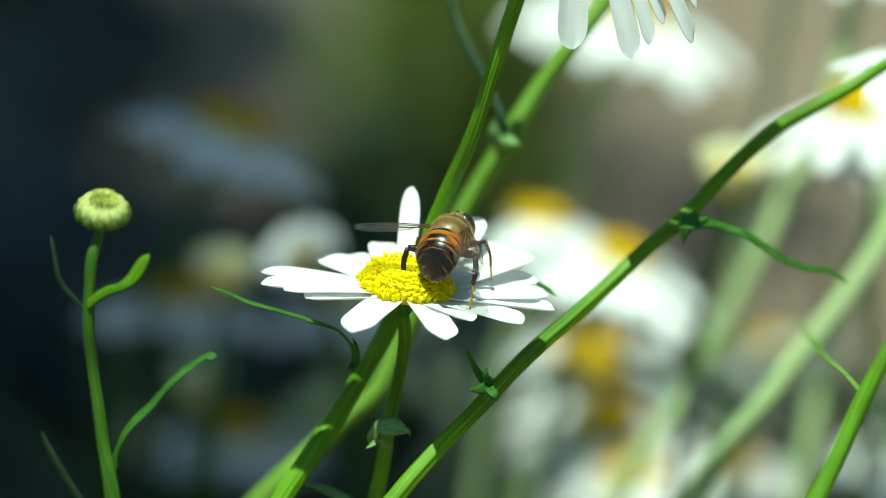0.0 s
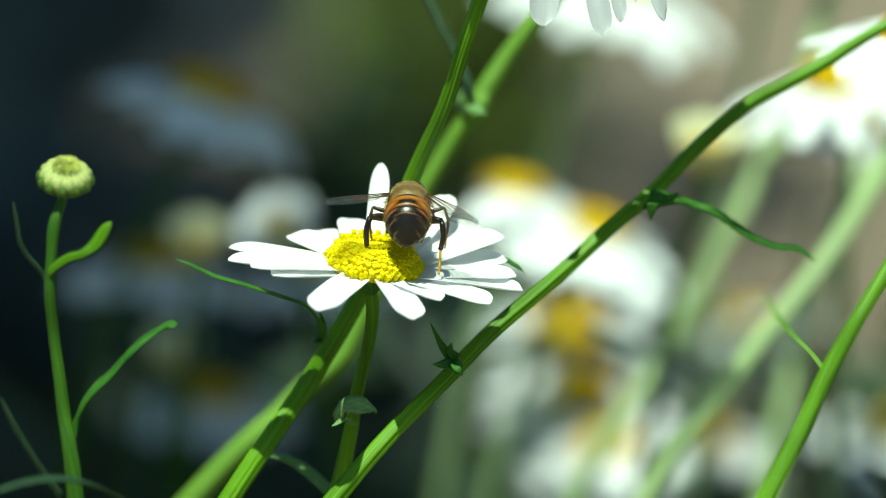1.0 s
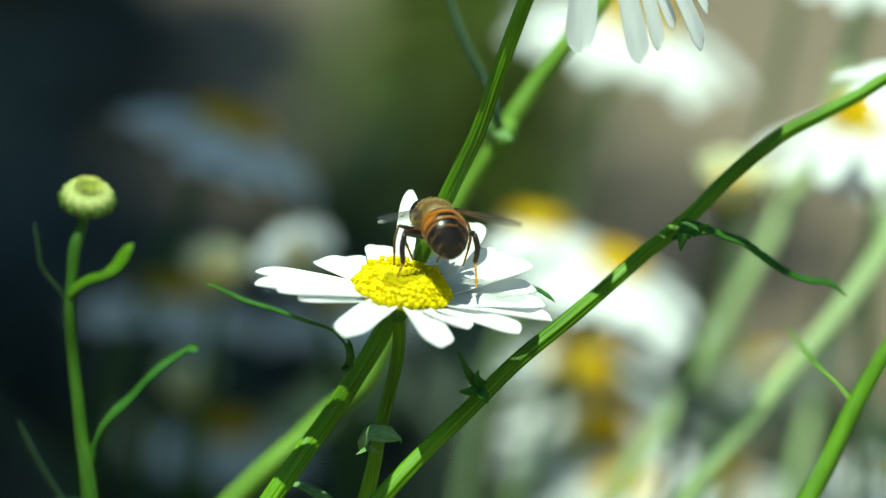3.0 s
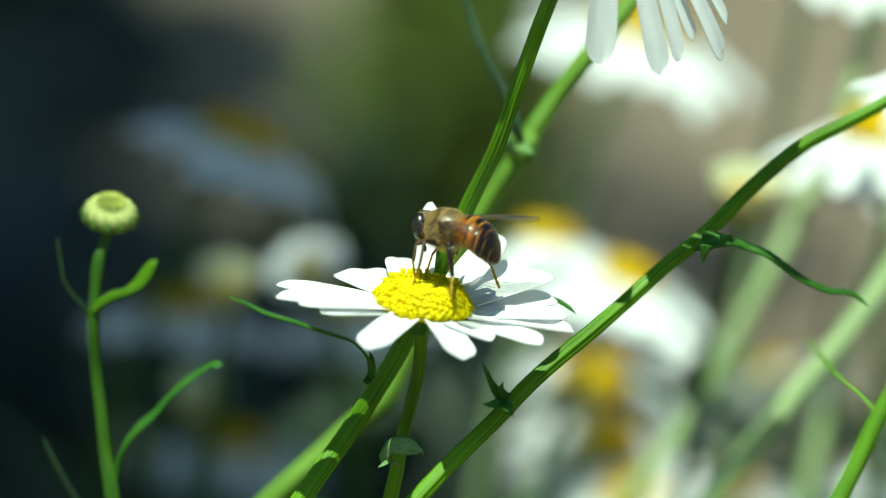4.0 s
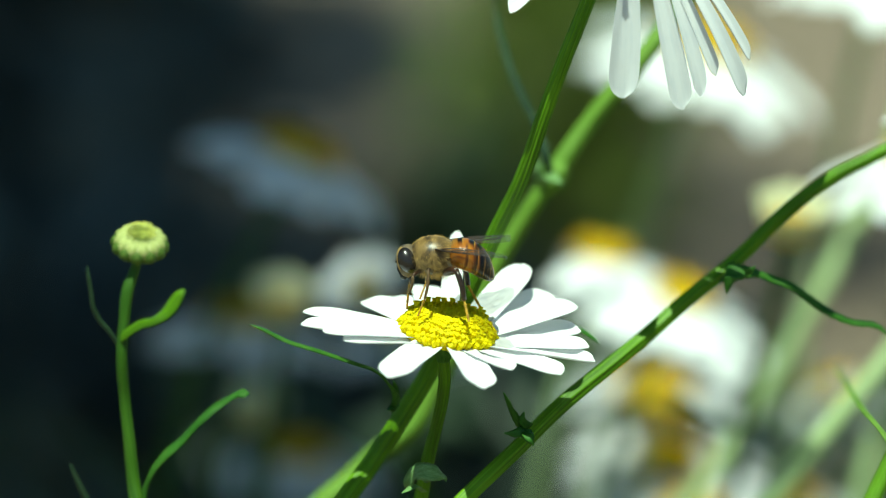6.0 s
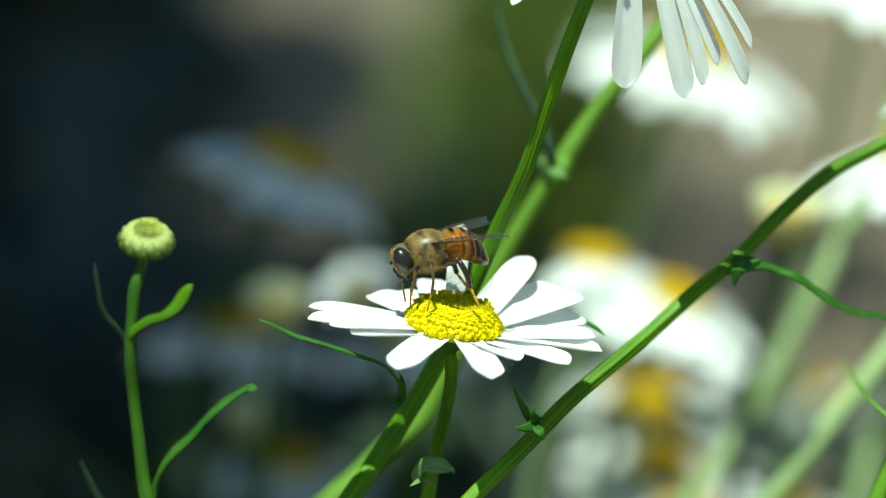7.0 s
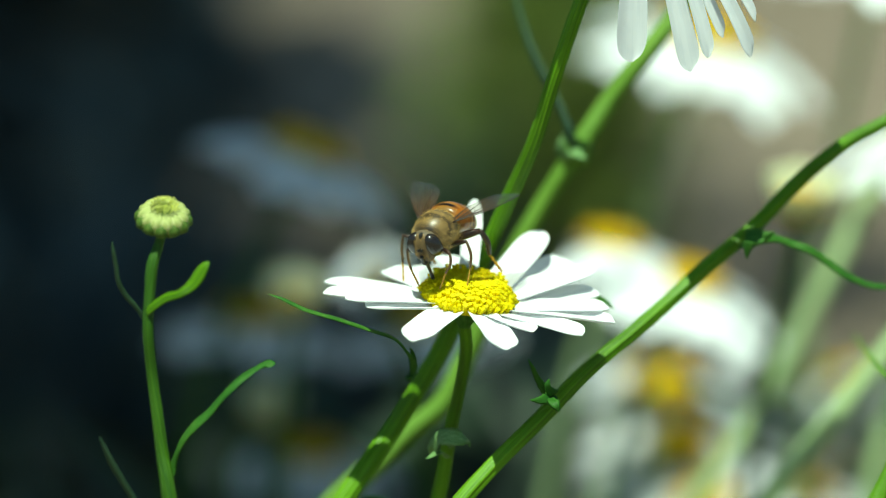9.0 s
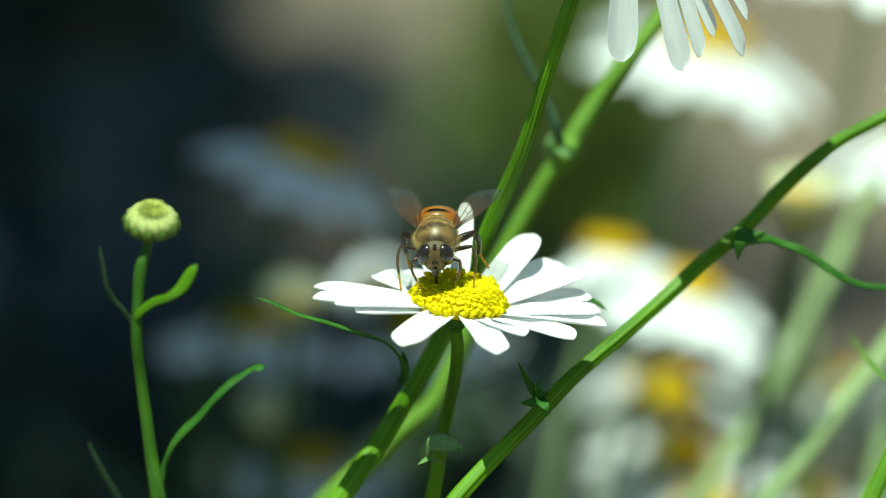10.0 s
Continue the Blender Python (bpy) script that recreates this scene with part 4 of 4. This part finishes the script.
far_daisy((-34.7, 228.0, -74.1), 16, 0, 12, CUP, 45, label="white daisy about to open in the shrub's shade", disc_r=3.2)
far_daisy((54.1, 136.0, -17.7), 16, 4, 13, CUP, 46, label="creamy white daisy about to open", disc_r=4.0, size=1.05)
far_daisy((26.3, 212.0, -38.9), -2, 10, 18, SLIM, 28, bare=(105, 225), size=1.05, disc_r=5.0)
far_daisy((40.0, 200.0, -43.3), 6, 18, 19, SLIM, 29, size=1.2, disc_r=4.4)
far_daisy((37.6, 262.0, -76.0), 12, 6, 17, SLIM, 30, size=1.05, disc_r=6.6, bare=(190, 325))
far_daisy((41.5, 281.0, -93.8), 20, 4, 17, SLIM, 31, size=1.1, disc_r=6.6)
far_daisy((72.5, 300.0, -85.8), -28, -24, 16, SLIM, 33, size=1.1)
far_daisy((46.7, 284.0, -13.8), 6, 14, 19, SLIM, 34, size=1.38)
far_daisy((74.8, 240.0, 9.4), 0, 6, 18, SLIM, 35, size=1.2)
far_daisy((78.3, 150.0, -7.1), 10, -6, 12, SLIM, 37, size=1.12, disc_r=6.6)
far_daisy((68.7, 331.0, -116.8), 8, 8, 16, SLIM, 39)
far_daisy((44.9, 250.0, -96.0), 12, -14, 16, SLIM, 41)
far_daisy((102.8, 300.0, -106.5), 10, 8, 16, SLIM, 40)
BENT = far_daisy((80.1, 185.0, 16.6), 20, 6, 18, SLIM, 36,
                 [(78.6, 180.0, 7.9), (75.6, 176.0, -3.7), (72.4, 172.0, -13.4), (66.2, 166.0, -23.7), (60.7, 162.0, -34.2), (55.4, 160.0, -43.5), (50.8, 158.0, -52.6), (45.2, 155.0, -60.5), (39.0, 152.0, -68.6)], stalk_r=1.5)
leaf_part(BENT, [w((49.8, 152.0, -54.4), 1.0), w((43.4, 146.0, -50.9), 1.3), w((37.2, 142.0, -46.8), 1.2), w((33.0, 139.0, -44.0), 0.2)], (0, -0.6, 1), mat=SHADELEAF)
leaf_part(BENT, [w((49.8, 152.0, -53.4), 1.0), w((53.5, 148.0, -54.5), 1.3), w((57.2, 146.0, -57.2), 1.0), w((60.0, 145.0, -58.0), 0.2)], (0, -0.6, 1), mat=SHADELEAF)
far_daisy((87.6, 117.0, 0.6), 15, 10, 14, FLAT, 42, [(79.4, 108.0, -12.6), (73.0, 102.0, -21.4), (65.7, 98.0, -30.6), (58.4, 95.0, -38.9), (52.9, 92.0, -45.1), (46.6, 88.0, -51.4)], stalk_r=1.7)
far_daisy((94.1, 249.0, -33.5), 15, 10, 13, FLAT, 43, [(85.4, 218.0, -44.5), (79.2, 206.0, -56.0), (74.7, 200.0, -67.7), (71.5, 195.0, -78.5)], stalk_r=1.4)
far_daisy((78.6, 55.0, 17.6), 1, -6, 14, FLAT, 44, label="white daisy with slender rays on a thin stalk")


# ---- the hoverfly ----
def hairs(name, count, place, mat, length, seed, thick=0.035, droop=0.2):
    """Short tapering bristles; place(rnd) gives a root and an outward way."""
    rnd = random.Random(seed)
    verts, faces = [], []
    for _ in range(count):
        p, n = place(rnd)
        d = (n + Vector((rnd.gauss(0, 0.28) - 0.25, rnd.gauss(0, 0.28), rnd.gauss(0, 0.28)))).normalized()
        L = length * rnd.uniform(0.6, 1.3)
        a = d.orthogonal().normalized() * thick
        b = d.cross(a)
        i = len(verts)
        verts += [p + a, p - a * 0.5 + b * 0.87, p - a * 0.5 - b * 0.87, p + d * L - Vector((0, 0, L * droop))]
        faces += [(i, i + 1, i + 3), (i + 1, i + 2, i + 3), (i + 2, i, i + 3)]
    return to_mesh(name, verts, faces, mat)


def on_ellipsoid(c, r, keep=None):
    def place(rnd):
        while True:
            v = Vector((rnd.gauss(0, 1), rnd.gauss(0, 1), rnd.gauss(0, 1))).normalized()
            if keep is None or keep(v, rnd):
                return Vector(c) + Vector((v.x * r[0], v.y * r[1], v.z * r[2])) * 0.98, Vector((v.x / r[0], v.y / r[1], v.z / r[2])).normalized()
    return place


def wing_outline(s):
    """Front and hind edge of a wing at s of its length, in millimetres from the wing's axis."""
    front = 0.55 + 0.55 * math.sin(min(1, s * 1.5) * math.pi / 2)
    hind = -0.25 - 2.5 * math.sin(min(1, s * 1.35) * math.pi / 2) ** 0.8
    end = 1.0 if s < 0.62 else math.sqrt(max(0, 1 - ((s - 0.62) / 0.38) ** 2.2))
    return front * end, hind * end


def wing_part(parent, side, length=10.3):
    ns, nw = 16, 8
    top = []
    for i in range(ns + 1):
        s = i / ns
        f, h = wing_outline(s)
        for j in range(nw + 1):
            u = j / nw
            x = f + (h - f) * u
            z = 0.18 * math.sin(u * 9 + s * 3) * (1 - 0.5 * s) - 0.5 * s * s * u
            top.append((x, side * s * length, z + 0.012))
    row, faces = nw + 1, []
    for i in range(ns):
        for j in range(nw):
            a, b, c, d = i * row + j, i * row + j + 1, (i + 1) * row + j + 1, (i + 1) * row + j
            faces += [(a, b, c, d)]
    wing = part("wing", to_mesh("wing", top, faces, WING), parent, None, "clear smoky wing with dark veins")

    def at(s, u):
        f, h = wing_outline(s)
        return (f + (h - f) * u, side * s * length, 0.18 * math.sin(u * 9 + s * 3) * (1 - 0.5 * s) - 0.5 * s * s * u)
    veins = [[(0, .1), (.3, .0), (.6, .0), (.97, .3)], [(0, .2), (.3, .12), (.6, .14), (.85, .06)], [(0, .3), (.3, .25), (.5, .30), (.62, .42), (.75, .28), (.93, .22)],
             [(0, .4), (.35, .42), (.62, .50), (.82, .48)], [(0, .5), (.3, .6), (.6, .72), (.72, .70), (.80, .50)], [(0, .7), (.2, .8), (.38, .97)], [(.35, .42), (.37, .62)], [(.6, .14), (.62, .32)],
             [(.62, .50), (.63, .72)]]
    for v in veins:
        part("vein", tube("vein", [(*at(s, u), 0.052 * (1.35 - s)) for s, u in v], VEIN, 5, steps=4), wing)
    return wing


def leg_part(parent, pts, radii, mats, name):
    """One leg: femur, tibia and tarsus, bent at the joints; the foot dusted with pollen."""
    leg = None
    for i, (seg, mat) in enumerate(zip(("femur", "tibia", "tarsus"), mats)):
        a, b = Vector(pts[i]), Vector(pts[i + 1])
        if i < 2:
            mid = a.lerp(b, 0.5) + (Vector((0, 0, 0.12)) if i == 0 else Vector((-0.2, math.copysign(0.3, b.y), 0)))
            line = [(*a, radii[i] * 0.8), (*mid, radii[i] * (1.15 if i == 0 else 0.9)), (*b, radii[i] * 0.75)]
        else:
            line = [(*a.lerp(b, t), radii[2] * (1.1 if k % 2 == 0 else 0.8)) for k, t in enumerate((0, .12, .25, .4, .52, .68, .8, .92, 1))]
        ob = part(name if i == 0 else seg, tube(seg, line, mat, 8, steps=3, jitter=0.06, seed=i), parent if i == 0 else leg)
        leg = ob if i == 0 else leg

        def along(rnd, a=a, b=b, r=radii[i]):
            v = Vector((rnd.gauss(0, 1), rnd.gauss(0, 1), rnd.gauss(0, 1))).normalized()
            return a.lerp(b, rnd.random()) + v * r * 0.7, v
        tagged(part("bristle", hairs("bristle", (70, 70, 40)[i], along, (BLACK, PALEHAIR, POLLEN)[i], 0.28, 60 + i, 0.018), leg), kind="stuff")
    return leg


def abdomen_mesh():
    n, sides = 26, 26
    verts, faces = [], []
    for i in range(n + 1):
        s = i / n
        rad = 2.95 * math.sin(min(1, (s + 0.30) / 0.62) * math.pi / 2) ** 0.8 * (1 - max(0, (s - 0.36) / 0.645) ** 2.9) ** 0.62
        seg = 1 - 0.035 * (abs(math.cos(s * math.pi * 4.0)) ** 14)
        rad = max(rad * seg, 0.05)
        x = -6.1 * s
        drop = -2.3 * s ** 2.6
        for k in range(sides):
            th = 2 * math.pi * k / sides
            y, z = rad * math.cos(th), rad * 0.80 * math.sin(th)
            if z < 0:
                z *= 0.72
            verts.append((x, y, z + drop))
    for i in range(n):
        for k in range(sides):
            k2 = (k + 1) % sides
            faces.append((i * sides + k, i * sides + k2, (i + 1) * sides + k2, (i + 1) * sides + k))
    faces.append(tuple(range(sides))[::-1])
    faces.append(tuple(n * sides + k for k in range(sides)))
    return to_mesh("abdomen", verts, faces, ABDOMEN)


def hoverfly():
    fly = thing("hoverfly", (0, 0, 6), "golden-brown hoverfly with banded amber abdomen feeding on a daisy", "insect")
    thorax = part("thorax", ellipsoid("thorax", (3.2, 2.75, 2.50), THORAX, 16, 26, lambda v: (v[0], v[1], v[2] * (1.0 if v[2] > 0 else 0.92))), fly, None, "furry golden-brown thorax")
    tagged(part("hair", hairs("hair", 2000, on_ellipsoid((0, 0, 0), (3.2, 2.75, 2.50)), HAIR, 0.40, 31, 0.012), thorax, label="dense golden fur"), kind="stuff")
    tagged(part("pale_hair", hairs("pale_hair", 2200, on_ellipsoid((0, 0, 0), (3.2, 2.80, 2.6), lambda v, r: v.z < 0.15), PALEHAIR, 0.75, 32, 0.016), thorax), kind="stuff")
    scut = part("scutellum", ellipsoid("scutellum", (1.05, 1.85, 0.70), AMBER, 10, 18), fly, pose(-2.6 * MM, 0, 1.25 * MM, 0, 25, 0), "glossy amber plate behind the thorax")
    tagged(part("hair", hairs("hair", 140, on_ellipsoid((0, 0, 0), (1.05, 1.85, 0.70)), PALEHAIR, 0.4, 33, 0.012), scut), kind="stuff")
    ab_m = pose(-2.0 * MM, 0, 0.35 * MM, 0, -8, 0)
    ab = part("abdomen", abdomen_mesh(), fly, ab_m, "glossy amber abdomen with black bands")

    def rim(rnd):
        s = rnd.random() ** 0.7
        rad = 3.0 * math.sin(min(1, (s + 0.30) / 0.62) * math.pi / 2) ** 0.8 * (1 - max(0, (s - 0.36) / 0.645) ** 2.9) ** 0.62
        th = rnd.uniform(0, 6.28) if s > 0.6 else rnd.choice((rnd.gauss(-0.25, 0.35), math.pi + rnd.gauss(0.25, 0.35)))
        z = 0.80 * math.sin(th) * rad
        return Vector((-6.1 * s, rad * math.cos(th), (z if z > 0 else 0.72 * z) - 2.3 * s ** 2.6)), Vector((-0.2, math.cos(th), math.sin(th))).normalized()
    tagged(part("hair", hairs("hair", 900, rim, HAIR, 0.30, 34, 0.009), ab), kind="stuff")

    # head
    head_m = pose(2.92 * MM, 0, -0.55 * MM, 0, 10, 0)
    head = part("head", ellipsoid("head", (1.50, 2.08, 2.15), FACE, 14, 22, lambda v: (v[0] + (0.42 if v[2] < -0.5 else 0.0) * min(1, (-v[2] - 0.5)), v[1] * (1 - 0.24 * max(0, -v[2]) / 2.05), v[2])), fly, head_m, "dusty tan face with dark middle stripe")
    tagged(part("hair", hairs("hair", 1500, on_ellipsoid((0.08, 0, 0), (1.50, 2.08, 2.15), lambda v, r: v.x > 0.3 and abs(v.y) < 0.42), HAIR, 0.24, 35, 0.012), head), kind="stuff")
    for s in (1, -1):
        part("eye", ellipsoid("eye", (1.18, 1.10, 1.70), EYE, 18, 26), head, pose(0.22 * MM, s * 1.24 * MM, 0.34 * MM, s * 17, 0, s * 24), "large dark glossy compound eye")
        ant = part("antenna", ellipsoid("antenna", (0.32, 0.14, 0.20), BLACK, 8, 10), head, pose(1.60 * MM, s * 0.20 * MM, 0.30 * MM, 0, 25, s * 12))
        part("bristle", tube("bristle", [(0.1, 0, 0.15, 0.02), (0.5, s * 0.3, 0.45, 0.014), (0.9, s * 0.7, 0.6, 0.006)], BLACK, 5, steps=3), ant)
    part("knob", ellipsoid("knob", (0.26, 0.30, 0.30), BLACK, 8, 12), head, pose(1.66 * MM, 0, -0.80 * MM), "black bump on the face")
    part("stripe", ellipsoid("stripe", (0.20, 0.26, 0.85), BLACK, 8, 10), head, pose(1.58 * MM, 0, -1.20 * MM, 0, 5, 0), "black stripe down the face")
    part("crown", ellipsoid("crown", (0.50, 0.34, 0.40), BLACK, 10, 14), head, pose(0.50 * MM, 0, 1.80 * MM, 0, 30, 0))
    part("mouth", ellipsoid("mouth", (0.50, 0.48, 0.45), BLACK, 8, 12), head, pose(1.20 * MM, 0, -1.85 * MM))
    pro = part("proboscis", tube("proboscis", [(0.9, 0, -1.9, 0.30), (0.72, 0, -2.9, 0.24), (0.55, 0, -3.9, 0.20), (0.42, 0, -4.7, 0.27), (0.40, 0, -5.0, 0.20)], BLACK, 9, steps=4, jitter=0.08), head)

    # wings
    wings = []
    for s in (1, -1):
        wings.append(wing_part(fly, s))
        part("haltere", ellipsoid("haltere", (0.32, 0.22, 0.20), LEGPALE, 8, 10), fly, pose(-1.9 * MM, s * 2.2 * MM, 0.1 * MM))

    # legs: front, middle, hind on both sides
    for s in (1, -1):
        leg_part(fly, [(1.4, s * 1.1, -1.9), (2.5, s * 3.1, -2.2), (3.0, s * 2.5, -4.7), (3.0, s * 1.5, -6.9)], (0.27, 0.20, 0.13), (FEMUR, LEGPALE, POLLEN), "front_leg")
        leg_part(fly, [(0.1, s * 1.4, -2.1), (0.6, s * 4.6, -1.0), (0.8, s * 4.9, -4.7), (1.5, s * 4.6, -7.0)], (0.28, 0.21, 0.13), (FEMUR, LEGPALE, POLLEN), "middle_leg")
        hind = [(-1.5, 1.4, -1.9), (-3.0, 4.8, -0.8), (-4.2, 5.2, -4.4), (-5.0, 6.4, -6.9)] if s > 0 else [(-1.5, -1.4, -1.9), (-3.3, -4.3, -1.2), (-4.6, -4.2, -4.6), (-6.3, -4.0, -7.3)]
        leg_part(fly, hind, (0.50, 0.42, 0.18), (FEMUR, TIBIA, POLLEN), "hind_leg")
    return fly, wings, pro, ab, head


FLY_OB, FLY_WINGS, FLY_TONGUE, FLY_ABDOMEN, FLY_HEAD = hoverfly()


def wing_pose(s, sweep, rise, twist=0.0):
    """sweep: degrees back from straight out; rise: degrees up; twist about the wing's own axis."""
    return Matrix.Translation((-0.35 * MM, s * 2.15 * MM, 1.15 * MM)) @ pose(0, 0, 0, 0, 0, s * sweep) @ pose(0, 0, 0, s * rise, 0, 0) @ pose(0, 0, 0, 0, twist, 0)


def sway(plant, rows):
    """The wind rocks a plant about its root: (seconds, millimetres sideways, millimetres away) at the height of the flowers."""
    at = plant.matrix_basis.translation
    walk(plant, [(t, pose(*at, -math.degrees(dy / 520), math.degrees(dx / 520), 0)) for t, dx, dy in rows])


def motions():
    sway(MAIN, [(0, -0.26, 2.89), (0.5, -0.12, -1.76), (1, 0.05, -0.48), (1.5, 0.01, 0.19), (2, 0.23, -2.02), (2.5, 0.11, -0.04), (2.7, 0.17, -1.29), (3.8, 0.21, -3.14), (4, 0.13, -1.95), (4.5, 0.17, -2.68), (5, 0.22, -1.92), (5.2, 0.15, -1.49), (6.3, 0.08, -0.16), (6.5, 0.09, -0.67), (7, -0.04, 0.72), (7.5, -0.24, 1.73), (8, -0.27, 1.64), (8.5, -0.26, 1.86), (9, -0.20, 3.10), (9.5, -0.21, 1.54), (10, -0.25, 1.14)])
    sway(TALL, [(0, -0.26, 2.06), (0.5, 0.29, -1.50), (1, 0.00, -0.03), (1.5, -0.14, -0.00), (2, 0.27, -1.50), (2.5, -0.06, -0.47), (2.7, 0.15, -1.17), (3.8, 0.47, -2.28), (4, 0.30, -1.22), (4.5, 0.69, -1.95), (5, 0.26, -1.00), (5.2, 0.27, -1.03), (6.3, 0.13, -0.24), (6.5, 0.26, -0.45), (7, 0.02, 0.53), (7.5, -0.17, 1.55), (8, -0.28, 1.28), (8.5, -0.50, 1.39), (9, -0.71, 2.68), (9.5, -0.31, 0.77), (10, -0.69, 1.42)])
    sway(JOINTED, [(0, 0.09, -1.58), (0.5, -0.14, -0.71), (1, -0.29, 0.46), (1.5, -0.37, -0.23), (2, 0.03, -0.17), (2.5, 0.11, -0.51), (2.7, -0.25, 1.18), (3.8, -0.49, -1.28), (4, -0.01, -0.10), (4.5, 0.54, -0.94), (5, -0.33, -0.07), (5.2, 0.00, 0.00), (6.3, -0.63, 0.57), (6.5, -0.29, 1.05), (7, -0.16, 1.44), (7.5, 0.23, 0.16), (8, 0.32, -0.08), (8.5, 0.73, 0.81), (9, 0.51, -0.03), (9.5, 0.20, -1.18), (10, -0.04, 1.44)])
    sway(SLANTING, [(0, -0.19, 1.08), (0.5, -0.09, -0.16), (1, -0.19, 0.01), (1.5, -0.16, 0.77), (2, -0.02, -1.39), (2.5, 0.08, -0.39), (2.7, -0.16, -0.77), (3.8, 0.01, -1.32), (4, 0.10, -0.92), (4.5, 0.23, -1.41), (5, -0.09, -0.14), (5.2, -0.08, -0.88), (6.3, -0.01, 0.74), (6.5, -0.01, -0.15), (7, 0.18, -0.51), (7.5, 0.16, 0.56), (8, 0.20, -0.07), (8.5, 0.09, 0.69), (9, 0.12, 1.90), (9.5, 0.01, -0.44), (10, -0.17, 0.84)])
    sway(SIDE, [(0, 0.30, 0.00), (0.5, 0.62, 0.00), (1, 0.22, 0.00), (1.5, -0.12, 0.00), (2, -0.25, 0.00), (2.5, -0.54, 0.00), (2.7, -0.01, 0.00), (3.8, 0.00, 0.00), (4, 0.00, 0.00), (4.5, 0.00, 0.00), (5, 0.00, 0.00), (5.2, 0.00, 0.00), (6.3, 0.00, 0.00), (6.5, 0.00, 0.00), (7, 0.00, 0.00), (7.5, 0.00, 0.00), (8, 0.00, 0.00), (8.5, 0.00, 0.00), (9, 0.00, 0.00), (9.5, 0.00, 0.00), (10, 0.00, 0.00)])
    sway(BUD, [(0, 0.23, 1.60), (0.5, -0.27, 0.19), (1, -0.10, 2.10), (1.5, -0.05, 0.69), (2, -0.13, -0.55), (2.5, 0.08, -0.74), (2.7, -0.25, -0.65), (3.8, -0.56, -1.79), (4, -0.35, -1.24), (4.5, -0.29, -1.23), (5, 0.03, -0.79), (5.2, -0.10, -0.54), (6.3, 0.23, -0.45), (6.5, 0.17, -0.30), (7, 0.06, 0.22), (7.5, 0.39, 0.58), (8, 0.27, -0.08), (8.5, 0.18, -0.26), (9, 0.09, 1.53), (9.5, 0.18, -0.28), (10, 0.09, 0.20)])
    walk(FLY_OB, [
        (0.0, pose(0.00741, 0.00182, 0.00455, 0, -14.0, 71.0)),
        (0.5, pose(0.00704, -0.00190, 0.00499, 0, -14.0, 75.0)),
        (1.0, pose(0.00642, -0.00088, 0.00569, 0, -10.0, 88.0)),
        (1.5, pose(0.00663, -0.00003, 0.00611, 0, -10.0, 92.0)),
        (2.0, pose(0.00643, -0.00171, 0.00617, 0, -8.0, 97.0)),
        (2.5, pose(0.00663, -0.00002, 0.00621, 0, -6.0, 102.0)),
        (3.8, pose(0.00511, -0.00260, 0.00738, 0, -6.0, 136.0)),
        (4.0, pose(0.00498, -0.00175, 0.00725, 0, -6.0, 150.0)),
        (4.5, pose(0.00350, -0.00264, 0.00673, 0, -6.0, 158.0)),
        (5.0, pose(0.00231, -0.00202, 0.00756, 0, -6.0, 171.0)),
        (5.2, pose(0.00061, -0.00168, 0.00769, 0, -6.0, 173.0)),
        (6.3, pose(-0.00016, -0.00062, 0.00759, 0, 0.0, 184.0)),
        (6.5, pose(-0.00105, -0.00083, 0.00785, 0, 2.0, 187.0)),
        (7.0, pose(-0.00151, 0.00049, 0.00735, 0, 4.0, 193.0)),
        (7.5, pose(-0.00185, 0.00139, 0.00785, 0, 10.0, 212.0)),
        (8.0, pose(-0.00190, 0.00082, 0.00745, 0, 8.0, 222.0)),
        (8.5, pose(-0.00220, 0.00040, 0.00635, 0, 8.0, 237.0)),
        (9.0, pose(-0.00225, 0.00079, 0.00700, 0, 9.0, 243.0)),
        (9.5, pose(-0.00163, -0.00076, 0.00667, 0, 12.0, 258.0)),
        (10.0, pose(-0.00103, -0.00108, 0.00642, 0, 15.0, 268.0)),
    ])
    spread = [(0.0, 30, 12, 62, -8, 12), (0.5, 32, 11, 60, -6, 12), (1.0, 36, 9, 48, -4, 12), (2.5, 42, 7, 46, 0, 12), (4.0, 44, 10, 60, 6, 10), (5.2, 46, 8, 64, 4, 8), (6.3, 60, 5, 64, 4, 4),
              (7.5, 58, 8, 62, 4, 6), (8.5, 57, 9, 62, 10, 8), (9.0, 54, 9, 60, 10, 8), (10.0, 54, 9, 62, 9, 8)]
    walk(FLY_TONGUE, [(t, pose(0, 0, z * MM)) for t, z in ((0.0, 1.4), (3.8, 1.8), (5.2, 2.0), (7.0, 2.2), (7.8, 0.6), (8.5, 0.0), (9.2, -0.3), (10.0, -0.7))])
    walk(FLY_ABDOMEN, [(t, pose(-2.0 * MM, 0, 0.35 * MM, 0, -a, 0)) for t, a in ((0.0, 8), (1.0, 8), (2.5, 9), (4.0, 9), (5.2, 6), (6.5, 5), (7.5, 6), (8.5, 6), (10.0, 4))])
    walk(FLY_HEAD, [(t, pose(x * MM, 0, z * MM, 0, a, 0)) for t, x, z, a in ((0.0, 2.92, -0.55, 10), (4.5, 2.92, -0.55, 10), (5.2, 2.95, -0.6, 12), (6.4, 3.1, -1.0, 18), (10.0, 3.1, -1.0, 18))])
    walk(FLY_WINGS[0], [(t, wing_pose(1, a, b, e)) for t, a, b, _, _, e in spread])
    walk(FLY_WINGS[1], [(t, wing_pose(-1, c, d, e)) for t, _, _, c, d, e in spread])


motions()
